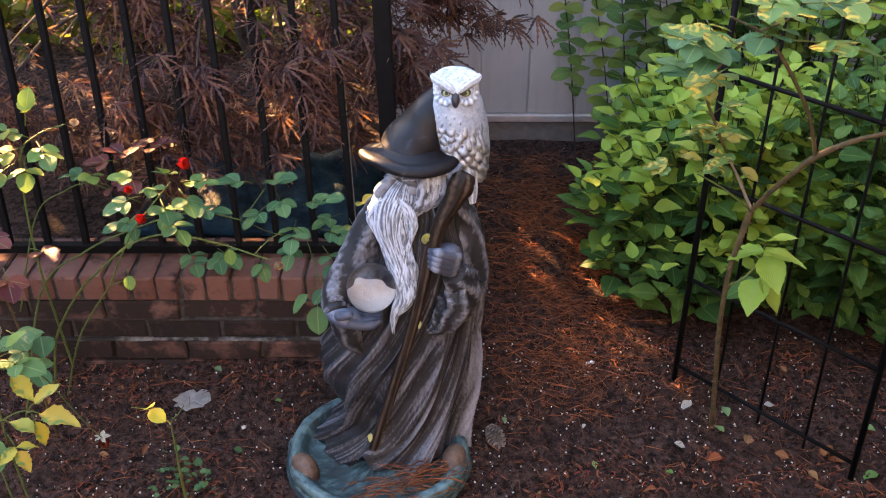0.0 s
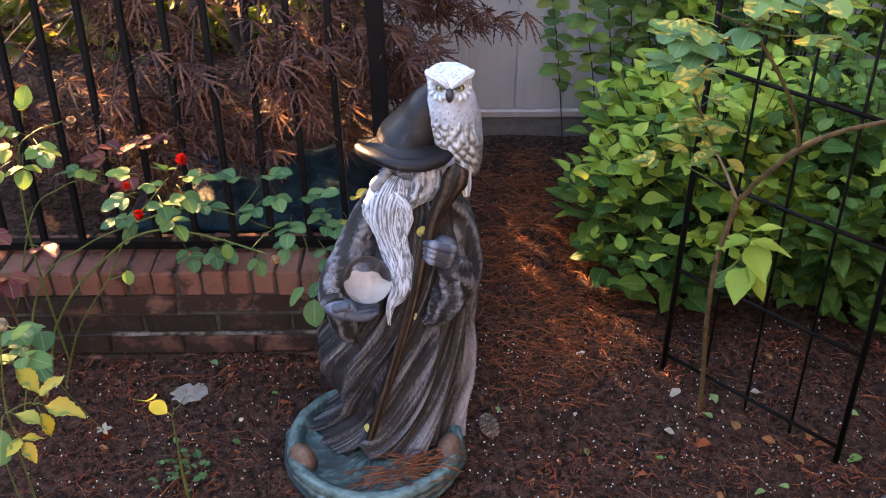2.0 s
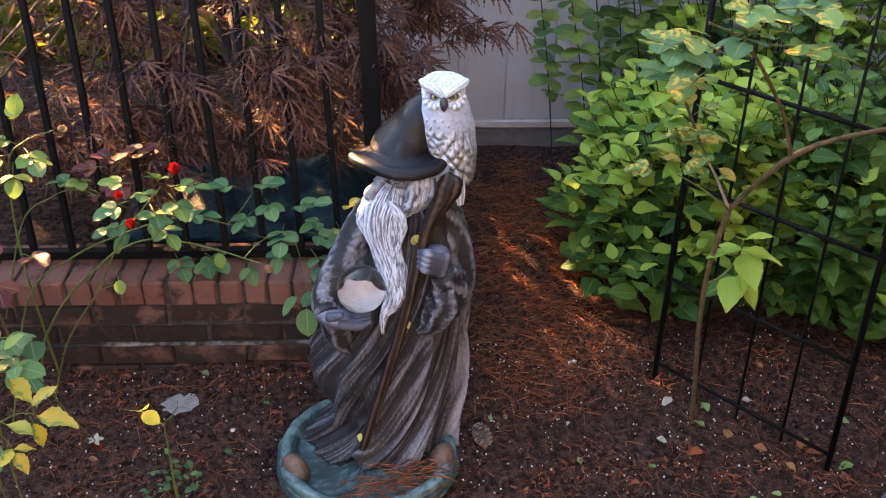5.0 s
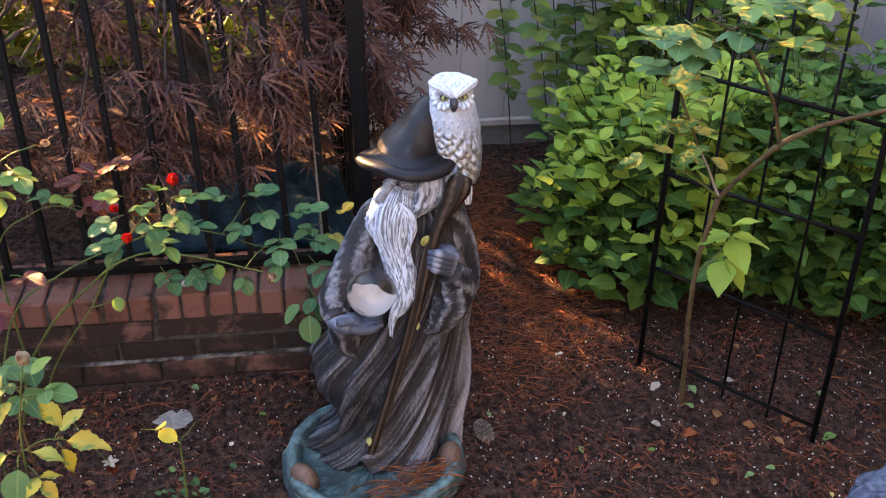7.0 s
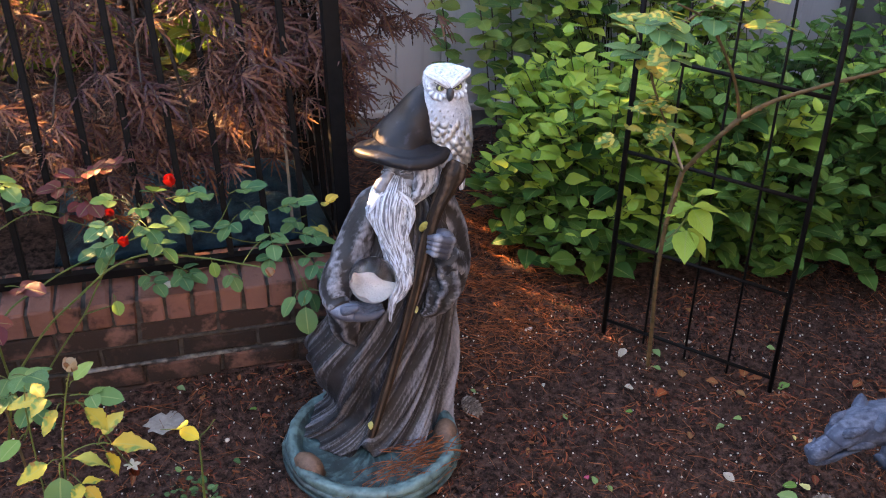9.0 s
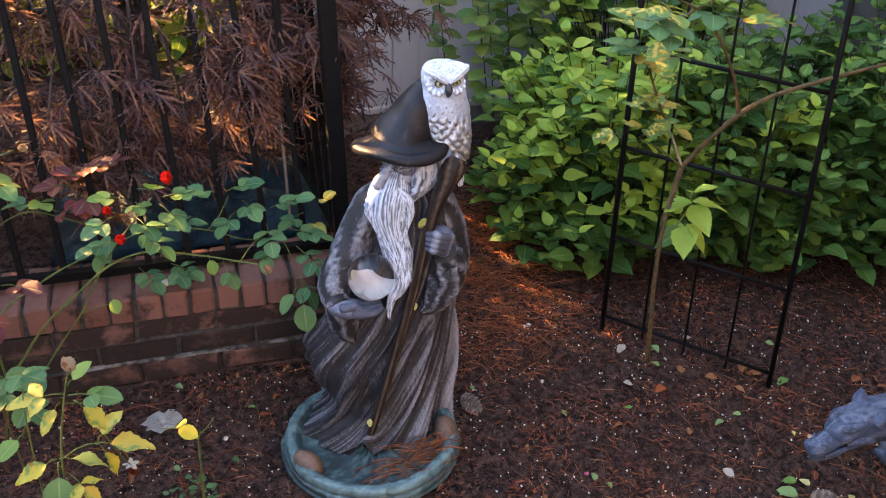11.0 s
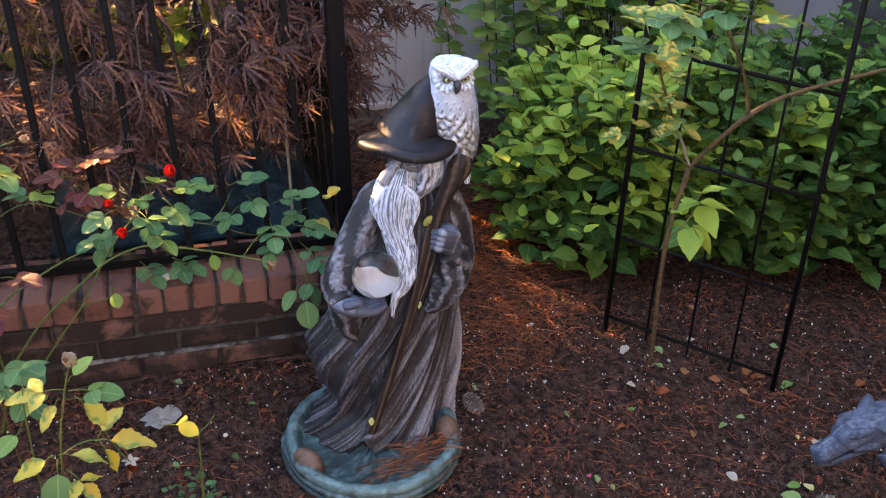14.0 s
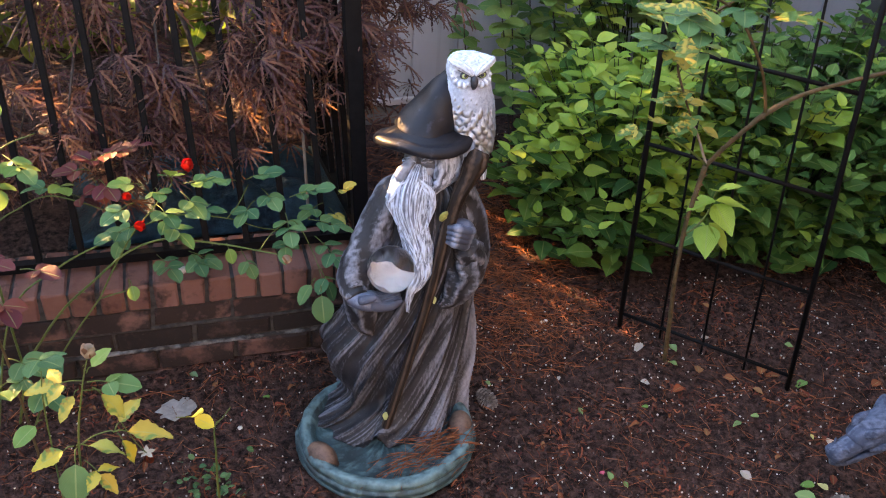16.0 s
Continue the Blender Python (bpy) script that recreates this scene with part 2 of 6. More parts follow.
MAT = {
    "soil": soil_material(),
    "robe": painted("robe_paint", (0.010, 0.0098, 0.0112), (0.032, 0.0315, 0.036), (0.30, 0.31, 0.36), 0.55, (0.18, 0.95), 0.35, 170, 0.30, 0.9),
    "beard": painted("beard_paint", (0.10, 0.12, 0.165), (0.22, 0.25, 0.32), (0.68, 0.80, 0.96), 0.55, (0.30, 0.85), 0.3, 150, 0.2, 1.7),
    "hair": painted("hair_paint", (0.05, 0.056, 0.072), (0.13, 0.145, 0.18), (0.56, 0.63, 0.75), 0.6, (0.30, 0.95), 0.3, 150, 0.25, 1.7),
    "face": painted("face_paint", (0.045, 0.050, 0.062), (0.11, 0.12, 0.145), (0.32, 0.35, 0.41), 0.55, (0.4, 1.1)),
    "hat": painted("hat_paint", (0.006, 0.006, 0.008), (0.013, 0.013, 0.017), (0.045, 0.05, 0.068), 0.48, (0.75, 1.4), 0.30),
    "hand": painted("glove_paint", (0.035, 0.042, 0.065), (0.085, 0.098, 0.14), (0.26, 0.30, 0.38), 0.5, (0.5, 1.1)),
    "staff": painted("staff_paint", (0.011, 0.007, 0.005), (0.028, 0.018, 0.012), (0.10, 0.066, 0.046), 0.65, (0.45, 1.2), 0.25, 90, 0.2),
    "owl": painted("owl_paint", (0.12, 0.145, 0.20), (0.34, 0.39, 0.47), (0.78, 0.87, 0.97), 0.5, (0.10, 0.72), 0.4, 120, 1.0, 0.8),
    "beak": painted("beak_paint", (0.015, 0.015, 0.018), (0.03, 0.03, 0.035), (0.10, 0.10, 0.11), 0.4),
    "eye": painted("eye_paint", (0.30, 0.36, 0.10), (0.42, 0.48, 0.18), (0.6, 0.6, 0.3), 0.25),
    "brooch": painted("brooch_paint", (0.28, 0.27, 0.06), (0.42, 0.40, 0.12), (0.6, 0.58, 0.25), 0.5),
    "base": painted("base_paint", (0.014, 0.026, 0.028), (0.036, 0.078, 0.083), (0.14, 0.24, 0.24), 0.5, (0.35, 1.15), 0.5, 60),
    "boot": painted("boot_paint", (0.045, 0.025, 0.016), (0.10, 0.055, 0.035), (0.22, 0.13, 0.085), 0.6, (0.6, 1.2)),
    "iron": simple("black_iron", (0.0035, 0.0035, 0.004), (0.007, 0.0065, 0.0065), 40, 0.6, 0.15, 0.002, spec=0.10),
    "mortar": simple("mortar", (0.028, 0.025, 0.022), (0.085, 0.076, 0.068), 30, 0.95, 0.6, 0.004),
    "lime": simple("lime_mortar", (0.035, 0.030, 0.027), (0.24, 0.225, 0.205), 14, 0.95, 0.7, 0.004, lo=0.48, hi=0.66),
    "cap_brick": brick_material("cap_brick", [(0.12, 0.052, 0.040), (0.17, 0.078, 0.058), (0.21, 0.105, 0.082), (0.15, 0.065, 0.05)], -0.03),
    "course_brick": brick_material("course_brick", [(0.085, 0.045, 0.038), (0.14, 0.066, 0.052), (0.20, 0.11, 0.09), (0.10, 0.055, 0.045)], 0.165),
    "stained_shaded_brick": brick_material("stained_shaded_brick", [(0.045, 0.034, 0.030), (0.085, 0.050, 0.042), (0.055, 0.038, 0.033)], 0.24),
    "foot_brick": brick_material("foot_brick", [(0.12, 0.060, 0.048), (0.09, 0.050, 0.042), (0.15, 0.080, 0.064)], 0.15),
    "panel": panel_material(),
    "rail_white": simple("pale_rail", (0.42, 0.37, 0.35), (0.55, 0.49, 0.46), 12, 0.6, 0.1),
    "footing": simple("footing", (0.14, 0.135, 0.13), (0.2, 0.19, 0.185), 25, 0.9, 0.4),
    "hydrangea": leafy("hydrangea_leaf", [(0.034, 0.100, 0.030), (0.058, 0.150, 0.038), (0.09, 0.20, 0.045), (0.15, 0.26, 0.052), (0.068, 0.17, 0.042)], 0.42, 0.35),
    # dark, so that the added unseen walls bounce little light
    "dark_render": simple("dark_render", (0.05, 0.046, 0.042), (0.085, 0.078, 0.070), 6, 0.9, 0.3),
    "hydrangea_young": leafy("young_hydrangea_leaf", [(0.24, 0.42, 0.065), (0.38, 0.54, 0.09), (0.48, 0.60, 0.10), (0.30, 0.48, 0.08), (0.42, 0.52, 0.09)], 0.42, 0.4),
    "shrub": leafy("shrub_leaf", [(0.08, 0.18, 0.06), (0.12, 0.25, 0.08), (0.26, 0.36, 0.08), (0.14, 0.27, 0.08), (0.30, 0.34, 0.09)], 0.4, 0.35),
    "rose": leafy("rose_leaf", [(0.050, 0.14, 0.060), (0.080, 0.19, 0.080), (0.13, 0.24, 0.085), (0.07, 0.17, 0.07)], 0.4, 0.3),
    # brighter copy of the rose leaf, sunlight put into its colour
    "rose_lit": leafy("sunlit_rose_leaf", [(0.13, 0.26, 0.06), (0.24, 0.35, 0.08), (0.09, 0.21, 0.07), (0.30, 0.34, 0.07)], 0.4, 0.4),
    "rose_sick": leafy("spotted_rose_leaf", [(0.09, 0.20, 0.055), (0.14, 0.26, 0.07), (0.20, 0.29, 0.07), (0.10, 0.21, 0.06)], 0.45, 0.35, ((0.62, 0.48, 0.09), 26, 0.50, (0.14, 0.06, 0.02))),
    "rose_blotched": leafy("blotched_rose_leaf", [(0.46, 0.36, 0.06), (0.55, 0.46, 0.10), (0.40, 0.33, 0.07)], 0.5, 0.35, ((0.16, 0.22, 0.06), 30, 0.52, (0.14, 0.06, 0.02))),
    "rose_yellow": leafy("yellow_rose_leaf", [(0.52, 0.40, 0.04), (0.56, 0.48, 0.08), (0.42, 0.42, 0.09), (0.54, 0.36, 0.05)], 0.5, 0.3, ((0.17, 0.27, 0.07), 26, 0.50, (0.26, 0.14, 0.04))),
    "rose_gold": leafy("golden_rose_leaf", [(0.62, 0.50, 0.04), (0.66, 0.56, 0.07)], 0.5, 0.3),
    "rose_red": leafy("red_rose_leaf", [(0.12, 0.028, 0.035), (0.17, 0.045, 0.05), (0.24, 0.075, 0.055), (0.10, 0.03, 0.035)], 0.45, 0.35),
    "maple": leafy("maple_leaf", [(0.060, 0.028, 0.036), (0.105, 0.050, 0.060), (0.18, 0.088, 0.084), (0.28, 0.135, 0.095), (0.10, 0.050, 0.066)], 0.5, 0.5, None, 3.0),
    "hedge": leafy("hedge_leaf", [(0.07, 0.13, 0.022), (0.15, 0.19, 0.03), (0.26, 0.23, 0.04), (0.10, 0.15, 0.025)], 0.5, 0.6),
    "petal_red": leafy("red_petal", [(0.50, 0.012, 0.014), (0.62, 0.03, 0.02), (0.42, 0.02, 0.02)], 0.5, 0.35),
    "petal_pale": leafy("pale_petal", [(0.50, 0.36, 0.26), (0.62, 0.52, 0.42), (0.42, 0.18, 0.10)], 0.6, 0.35),
    "petal_spent": leafy("spent_petal", [(0.16, 0.035, 0.02), (0.26, 0.06, 0.03), (0.10, 0.03, 0.02)], 0.7, 0.2),
    "sepal": leafy("dry_sepal", [(0.34, 0.32, 0.25), (0.44, 0.40, 0.33)], 0.7, 0.25),
    "litter": leafy("dry_leaf", [(0.22, 0.065, 0.028), (0.30, 0.10, 0.04), (0.36, 0.18, 0.08), (0.16, 0.04, 0.022), (0.34, 0.09, 0.035)], 0.7, 0.2),
    "litter_green": leafy("fallen_green_leaf", [(0.12, 0.26, 0.05), (0.22, 0.36, 0.12), (0.20, 0.32, 0.16)], 0.5, 0.25),
    "litter_pale": leafy("fallen_pale_leaf", [(0.42, 0.40, 0.34), (0.50, 0.47, 0.42), (0.46, 0.36, 0.30)], 0.6, 0.25),
    "litter_yellow": leafy("fallen_yellow_leaf", [(0.55, 0.50, 0.16), (0.60, 0.56, 0.24)], 0.6, 0.25),
    "pink": leafy("pink_petal", [(0.62, 0.10, 0.22), (0.5, 0.06, 0.12)], 0.5, 0.3),
    "cane_green": simple("green_cane", (0.065, 0.10, 0.022), (0.12, 0.145, 0.04), 60, 0.5, 0.2, 0.001),
    "cane_brown": simple("brown_cane", (0.060, 0.048, 0.022), (0.135, 0.085, 0.042), 50, 0.6, 0.4, 0.002),
    "cane_pale": simple("pale_stem", (0.26, 0.22, 0.17), (0.36, 0.31, 0.25), 50, 0.7, 0.3, 0.002),
    "hydrangea_stem": simple("hydrangea_stem", (0.025, 0.030, 0.012), (0.055, 0.060, 0.025), 50, 0.7, 0.3, 0.002),
    "bark": simple("maple_bark", (0.04, 0.03, 0.025), (0.09, 0.07, 0.06), 30, 0.85, 0.6, 0.006),
    "chips": simple("mulch_chip", (0.022, 0.0135, 0.011), (0.115, 0.066, 0.050), 60, 0.9, 0.5, 0.003, 0.0, 0.65),
    "chips_red": simple("red_mulch_chip", (0.13, 0.042, 0.020), (0.21, 0.08, 0.04), 60, 0.85, 0.4, 0.003, 0.0, 0.5),
    "needles": simple("pine_needle", (0.20, 0.064, 0.026), (0.38, 0.135, 0.055), 40, 0.7, 0.2, 0.001, 0.0, 0.5),
    "shreds": leafy("leaf_shred", [(0.24, 0.062, 0.034), (0.13, 0.038, 0.026), (0.34, 0.12, 0.06), (0.10, 0.032, 0.024), (0.19, 0.05, 0.035)], 0.75, 0.15),
    "specks": simple("pale_speck", (0.50, 0.46, 0.39), (0.72, 0.68, 0.60), 60, 0.8, 0.3, 0.001, 0.0, 0.25),
    "cone": simple("cone_scale", (0.11, 0.085, 0.07), (0.30, 0.25, 0.215), 60, 0.8, 0.4, 0.002, 0.0, 0.35),
    "beast": painted("blue_grey_stone", (0.026, 0.038, 0.066), (0.060, 0.082, 0.130), (0.13, 0.165, 0.235), 0.75, (0.35, 1.1), 0.3, 90),
    "tarp": simple("blue_tarp", (0.010, 0.026, 0.045), (0.045, 0.115, 0.15), 16, 0.45, 0.6, 0.012),
    "lichen": simple("papery_lichen", (0.42, 0.39, 0.35), (0.60, 0.57, 0.52), 60, 0.9, 0.6, 0.004),
    # for the added unseen wall across the path
    "house": simple("unseen_wall_render", (0.30, 0.30, 0.30), (0.36, 0.36, 0.36), 3, 0.9, 0.1),
}
glass = Nodes("clear_glass")
glass.set(Base_Color=(1.0, 0.97, 0.94, 1), Roughness=0.01, IOR=1.49)
glass.bsdf.inputs["Transmission Weight"].default_value = 1.0
MAT["glass"] = glass.mat
# near white, for the bowl that imitates refracted sky in the ball
MAT["liner"] = simple("ball_light_liner", (0.78, 0.68, 0.62), (0.98, 0.96, 0.94), 30, 0.35, 0.5, 0.004, lo=0.25, hi=0.50)


# ---- mesh helpers ----
def part(name, bm, material, parent=None, label="", smooth=True):
    """Link a bmesh as one mesh object, under parent if given."""
    me = bpy.data.meshes.new(name)
    bm.normal_update()
    bm.to_mesh(me)
    bm.free()
    for mt in material if isinstance(material, (list, tuple)) else [material]:
        me.materials.append(mt)
    if smooth:
        me.polygons.foreach_set("use_smooth", [True] * len(me.polygons))
    ob = new(name, me)
    if parent:
        ob.parent = parent
    if label:
        ob["label"] = label
    return ob


def empty(name, at, label, category, group="", kind=""):
    ob = new(name)
    ob.location = at
    ob.empty_display_size = 0.05
    return tagged(ob, label, category, group, kind)


def loft(bm, rings, mat=0, raised=None, caps=(True, True)):
    layer = bm.verts.layers.float.get("raised") or bm.verts.layers.float.new("raised")
    made = []
    for i, ring in enumerate(rings):
        row = []
        for j, p in enumerate(ring):
            v = bm.verts.new(p)
            v[layer] = raised[i][j] if raised is not None else 0.5
            row.append(v)
        made.append(row)
    n = len(made[0])
    for a, b in zip(made, made[1:]):
        for j in range(n):
            bm.faces.new((a[j], a[(j + 1) % n], b[(j + 1) % n], b[j])).material_index = mat
    if caps[0]:
        bm.faces.new(made[0][::-1]).material_index = mat
    if caps[1]:
        bm.faces.new(made[-1]).material_index = mat
    return made


def smooth_path(points, steps=8):
    """A Catmull-Rom curve through tuples of any length."""
    p = [np.array(q, float) for q in points]
    p = [2 * p[0] - p[1], *p, 2 * p[-1] - p[-2]]
    out = []
    for a, b, c, d in zip(p, p[1:], p[2:], p[3:]):
        for s in range(steps):
            t = s / steps
            out.append(0.5 * (2 * b + (c - a) * t + (2 * a - 5 * b + 4 * c - d) * t * t + (3 * b - a - 3 * c + d) * t ** 3))
    out.append(p[-2])
    return out


def tube(bm, points, mat=0, n=10, steps=6, warp=None, squash=1.0):
    """A tube through (x, y, z, radius) points; warp(i, j, s, angle) gives (radius factor, raised)."""
    path = smooth_path(points, steps) if steps > 1 else [np.array(q, float) for q in points]
    rings, raised, up = [], [], None
    for i, q in enumerate(path):
        a, b = path[max(0, i - 1)], path[min(len(path) - 1, i + 1)]
        d = Vector(b[:3] - a[:3]).normalized()
        if up is None:
            up = d.orthogonal().normalized()
        up = (up - d * up.dot(d)).normalized()
        side = d.cross(up)
        ring, val = [], []
        for j in range(n):
            th = 2 * math.pi * j / n
            f, v = warp(i / (len(path) - 1), th) if warp else (1.0, 0.5)
            r = max(1e-4, q[3]) * f
            ring.append(Vector(q[:3]) + up * (math.cos(th) * r) + side * (math.sin(th) * r * squash))
            val.append(v)
        rings.append(ring)
        raised.append(val)
    return loft(bm, rings, mat, raised)


def blob(bm, at, size, turn=(0, 0, 0), mat=0, u=20, v=12, warp=None, power=1.0):
    """An ellipsoid; power under 1 squares it; warp(direction) gives (factor, raised)."""
    m = Euler([radians(a) for a in turn]).to_matrix()
    rings, raised = [], []
    for i in range(v + 1):
        ph = -math.pi / 2 + math.pi * (0.02 + 0.96 * i / v)
        ring, val = [], []
        for j in range(u):
            th = 2 * math.pi * j / u
            d = Vector((math.cos(ph) * math.cos(th), math.cos(ph) * math.sin(th), math.sin(ph)))
            f, r = warp(d) if warp else (1.0, 0.5)
            e = Vector([math.copysign(abs(c) ** power, c) for c in d])
            ring.append(Vector(at) + m @ Vector((e.x * size[0] * f, e.y * size[1] * f, e.z * size[2] * f)))
            val.append(r)
        rings.append(ring)
        raised.append(val)
    return loft(bm, rings, mat, raised)


def box(bm, lo, hi, bevel=0.0, mat=0):
    made = bmesh.ops.create_cube(bm, size=1.0)["verts"]
    bmesh.ops.scale(bm, vec=[h - l for l, h in zip(lo, hi)], verts=made)
    bmesh.ops.translate(bm, vec=[(h + l) / 2 for l, h in zip(lo, hi)], verts=made)
    if bevel:
        edges = list({e for v in made for e in v.link_edges})
        bmesh.ops.bevel(bm, geom=edges, offset=bevel, segments=1, affect="EDGES")
    return made


def beam(bm, a, b, w, d=None):
    """A square bar from a to b."""
    a, b = Vector(a), Vector(b)
    m = (b - a).to_track_quat("Z", "Y").to_matrix()
    d = d or w
    ring = [(-w / 2, -d / 2), (w / 2, -d / 2), (w / 2, d / 2), (-w / 2, d / 2)]
    loft(bm, [[p + m @ Vector((x, y, 0)) for x, y in ring] for p in (a, b)])


def leaf_template(length, width, rows=6, tip=0.78, curl=0.25, fold=0.25, saw=0.0, wave=0.0, seed=0, blunt=0.85):
    verts, faces, uvs = [], [], []
    rnd = random.Random(seed)
    cols = (-1, -0.5, 0, 0.5, 1)
    for i in range(rows + 1):
        u = i / rows
        prof = math.sin(math.pi * u ** tip) ** blunt if 0 < i < rows else 0.0
        prof = max(prof, 0.02) * (1 + saw * (1 if i % 2 else -1))
        for c in cols:
            y = c * width / 2 * prof
            z = -curl * length * u * u + fold * abs(y) + wave * math.sin(u * 9 + c * 2 + seed) * length * abs(c)
            verts.append((u * length, y, z + rnd.uniform(-0.01, 0.01) * length * abs(c)))
            uvs.append((u, 0.5 + 0.5 * c))
    k = len(cols)
    for i in range(rows):
        for j in range(k - 1):
            faces.append((i * k + j, (i + 1) * k + j, (i + 1) * k + j + 1, i * k + j + 1))
    return verts, faces, uvs


def template_mesh(name, template, material):
    verts, faces, uvs = template
    me = bpy.data.meshes.new(name)
    me.from_pydata(verts, [], faces)
    layer = me.uv_layers.new(name="UVMap")
    for lp in me.loops:
        layer.data[lp.index].uv = uvs[lp.vertex_index]
    me.polygons.foreach_set("use_smooth", [True] * len(me.polygons))
    me.materials.append(material)
    return me


def scatter_mesh(name, templates, matrices, material):
    """Many small pieces joined into one mesh."""
    verts, faces, uvs, base = [], [], [], 0
    for i, m in enumerate(matrices):
        tv, tf, tu = templates[i % len(templates)]
        a = np.array(m)
        pts = np.array(tv) @ a[:3, :3].T + a[:3, 3]
        verts.append(pts)
        faces.extend([tuple(k + base for k in f) for f in tf])
        uvs.append(np.array(tu))
        base += len(tv)
    me = bpy.data.meshes.new(name)
    me.from_pydata(np.concatenate(verts).tolist(), [], faces)
    layer = me.uv_layers.new(name="UVMap")
    loops = np.empty(len(me.loops), dtype=np.int32)
    me.loops.foreach_get("vertex_index", loops)
    layer.data.foreach_set("uv", np.concatenate(uvs)[loops].ravel())
    me.polygons.foreach_set("use_smooth", [True] * len(me.polygons))
    me.materials.append(material)
    return me


def placed(at, yaw, pitch, roll, scale):
    return Matrix.Translation(at) @ Euler((radians(roll), radians(pitch), radians(yaw)), "XYZ").to_matrix().to_4x4() @ Matrix.Scale(scale, 4)


# ---- setting ----
def ground_height(x, y):
    h = 0.012 * noise.noise(Vector((x * 3, y * 3, 0.3))) + 0.006 * noise.noise(Vector((x * 14, y * 14, 1.7)))
    h += 0.03 * max(0.0, min(1.0, (y - 1.72) / 0.25)) * max(0.0, min(1.0, (-0.15 - x) / 0.2))
    return h - 0.008


def spaced(lo, hi, step, far):
    inner = list(np.arange(lo, hi, step))
    out, d = [], step
    while d < far:
        d *= 1.7
        out.append(d)
    return [lo - d for d in reversed(out)] + inner + [hi + d for d in out]


def build_ground():
    xs, ys = spaced(-1.8, 2.0, 0.022, 300), spaced(0.7, 3.4, 0.022, 300)
    verts, faces = [], []
    for y in ys:
        for x in xs:
            near = -1.8 <= x <= 2.0 and 0.7 <= y <= 3.4
            z = ground_height(x, y) + (0.007 * noise.noise(Vector((x * 55, y * 55, 4.0))) if near else 0)
            verts.append((x, y, z))
    w = len(xs)
    for i in range(len(ys) - 1):
        for j in range(w - 1):
            faces.append((i * w + j, i * w + j + 1, (i + 1) * w + j + 1, (i + 1) * w + j))
    me = bpy.data.meshes.new("ground")
    me.from_pydata(verts, [], faces)
    me.polygons.foreach_set("use_smooth", [True] * len(faces))
    me.materials.append(MAT["soil"])
    tagged(new("ground", me), "dark brown mulched garden soil with fallen needles", "ground", kind="structure")


build_ground()

BACK_Y = 3.38
bm = bmesh.new()
box(bm, (-0.24, BACK_Y, -0.05), (2.65, BACK_Y + 0.05, 2.3))
wall = part("wall_back", bm, MAT["panel"], smooth=False)
tagged(wall, "grey vinyl privacy fence wall behind the bushes", "wall", kind="structure")
panel_width = 0.19
for i in range(14):
    bm = bmesh.new()
    x = -0.23 + i * panel_width
    box(bm, (x, BACK_Y - 0.012, 0.11), (x + panel_width - 0.004, BACK_Y - 0.002, 2.25), 0.003)
    part("panel", bm, MAT["panel"], wall, smooth=False)
bm = bmesh.new()
box(bm, (-0.24, BACK_Y - 0.03, 0.078), (2.44, BACK_Y - 0.002, 0.108), 0.004)
part("bottom_rail", bm, MAT["rail_white"], wall, "pale bottom rail", smooth=False)
bm = bmesh.new()
box(bm, (-0.24, BACK_Y - 0.02, -0.05), (2.44, BACK_Y - 0.003, 0.076), 0.004)
part("footing", bm, MAT["footing"], wall, "grey concrete footing", smooth=False)

# unseen walls added beside and behind the view, to block low sky light
bm = bmesh.new()
box(bm, (2.45, -2.5, -0.05), (2.65, BACK_Y, 4.4))
box(bm, (0.62, -0.50, -0.05), (2.448, -0.30, 4.4))
tagged(part("wall_side", bm, MAT["dark_render"], smooth=False), "unseen dark wall corner added to shade the bushes", "wall", kind="structure")
bm = bmesh.new()
box(bm, (-5.0, -2.7, -0.05), (2.65, -2.502, 2.6))
tagged(part("wall_house", bm, MAT["house"], smooth=False), "unseen plain wall added across the path to cut low light", "wall", kind="structure")

# one more unseen wall, added to cut the light from the left
bm = bmesh.new()
box(bm, (-4.2, -2.498, -0.05), (-4.0, 3.0, 2.6))
tagged(part("wall_left", bm, MAT["dark_render"], smooth=False), "unseen dark wall added on the left to cut light", "wall", kind="structure")

# raised bed behind the low wall
RETURN = Vector((-0.085, 1.0, 0)).normalized()
CORNER = Vector((-0.135, 2.115, 0))
bm = bmesh.new()
n = 40
grid = [[bm.verts.new((x, 2.07 + (y * 4.5), 0.255 + 0.03 * noise.noise(Vector((x * 4, y * 16, 0))))) for x in np.linspace(-6, -0.12 - 0.085 * (y * 4.5), n)] for y in np.linspace(0, 1, n)]
for a, b in zip(grid, grid[1:]):
    for j in range(n - 1):
        bm.faces.new((a[j], a[j + 1], b[j + 1], b[j]))
tagged(part("raised_bed_soil", bm, MAT["soil"]), "dark soil of the raised bed behind the low wall", "soil", kind="structure")


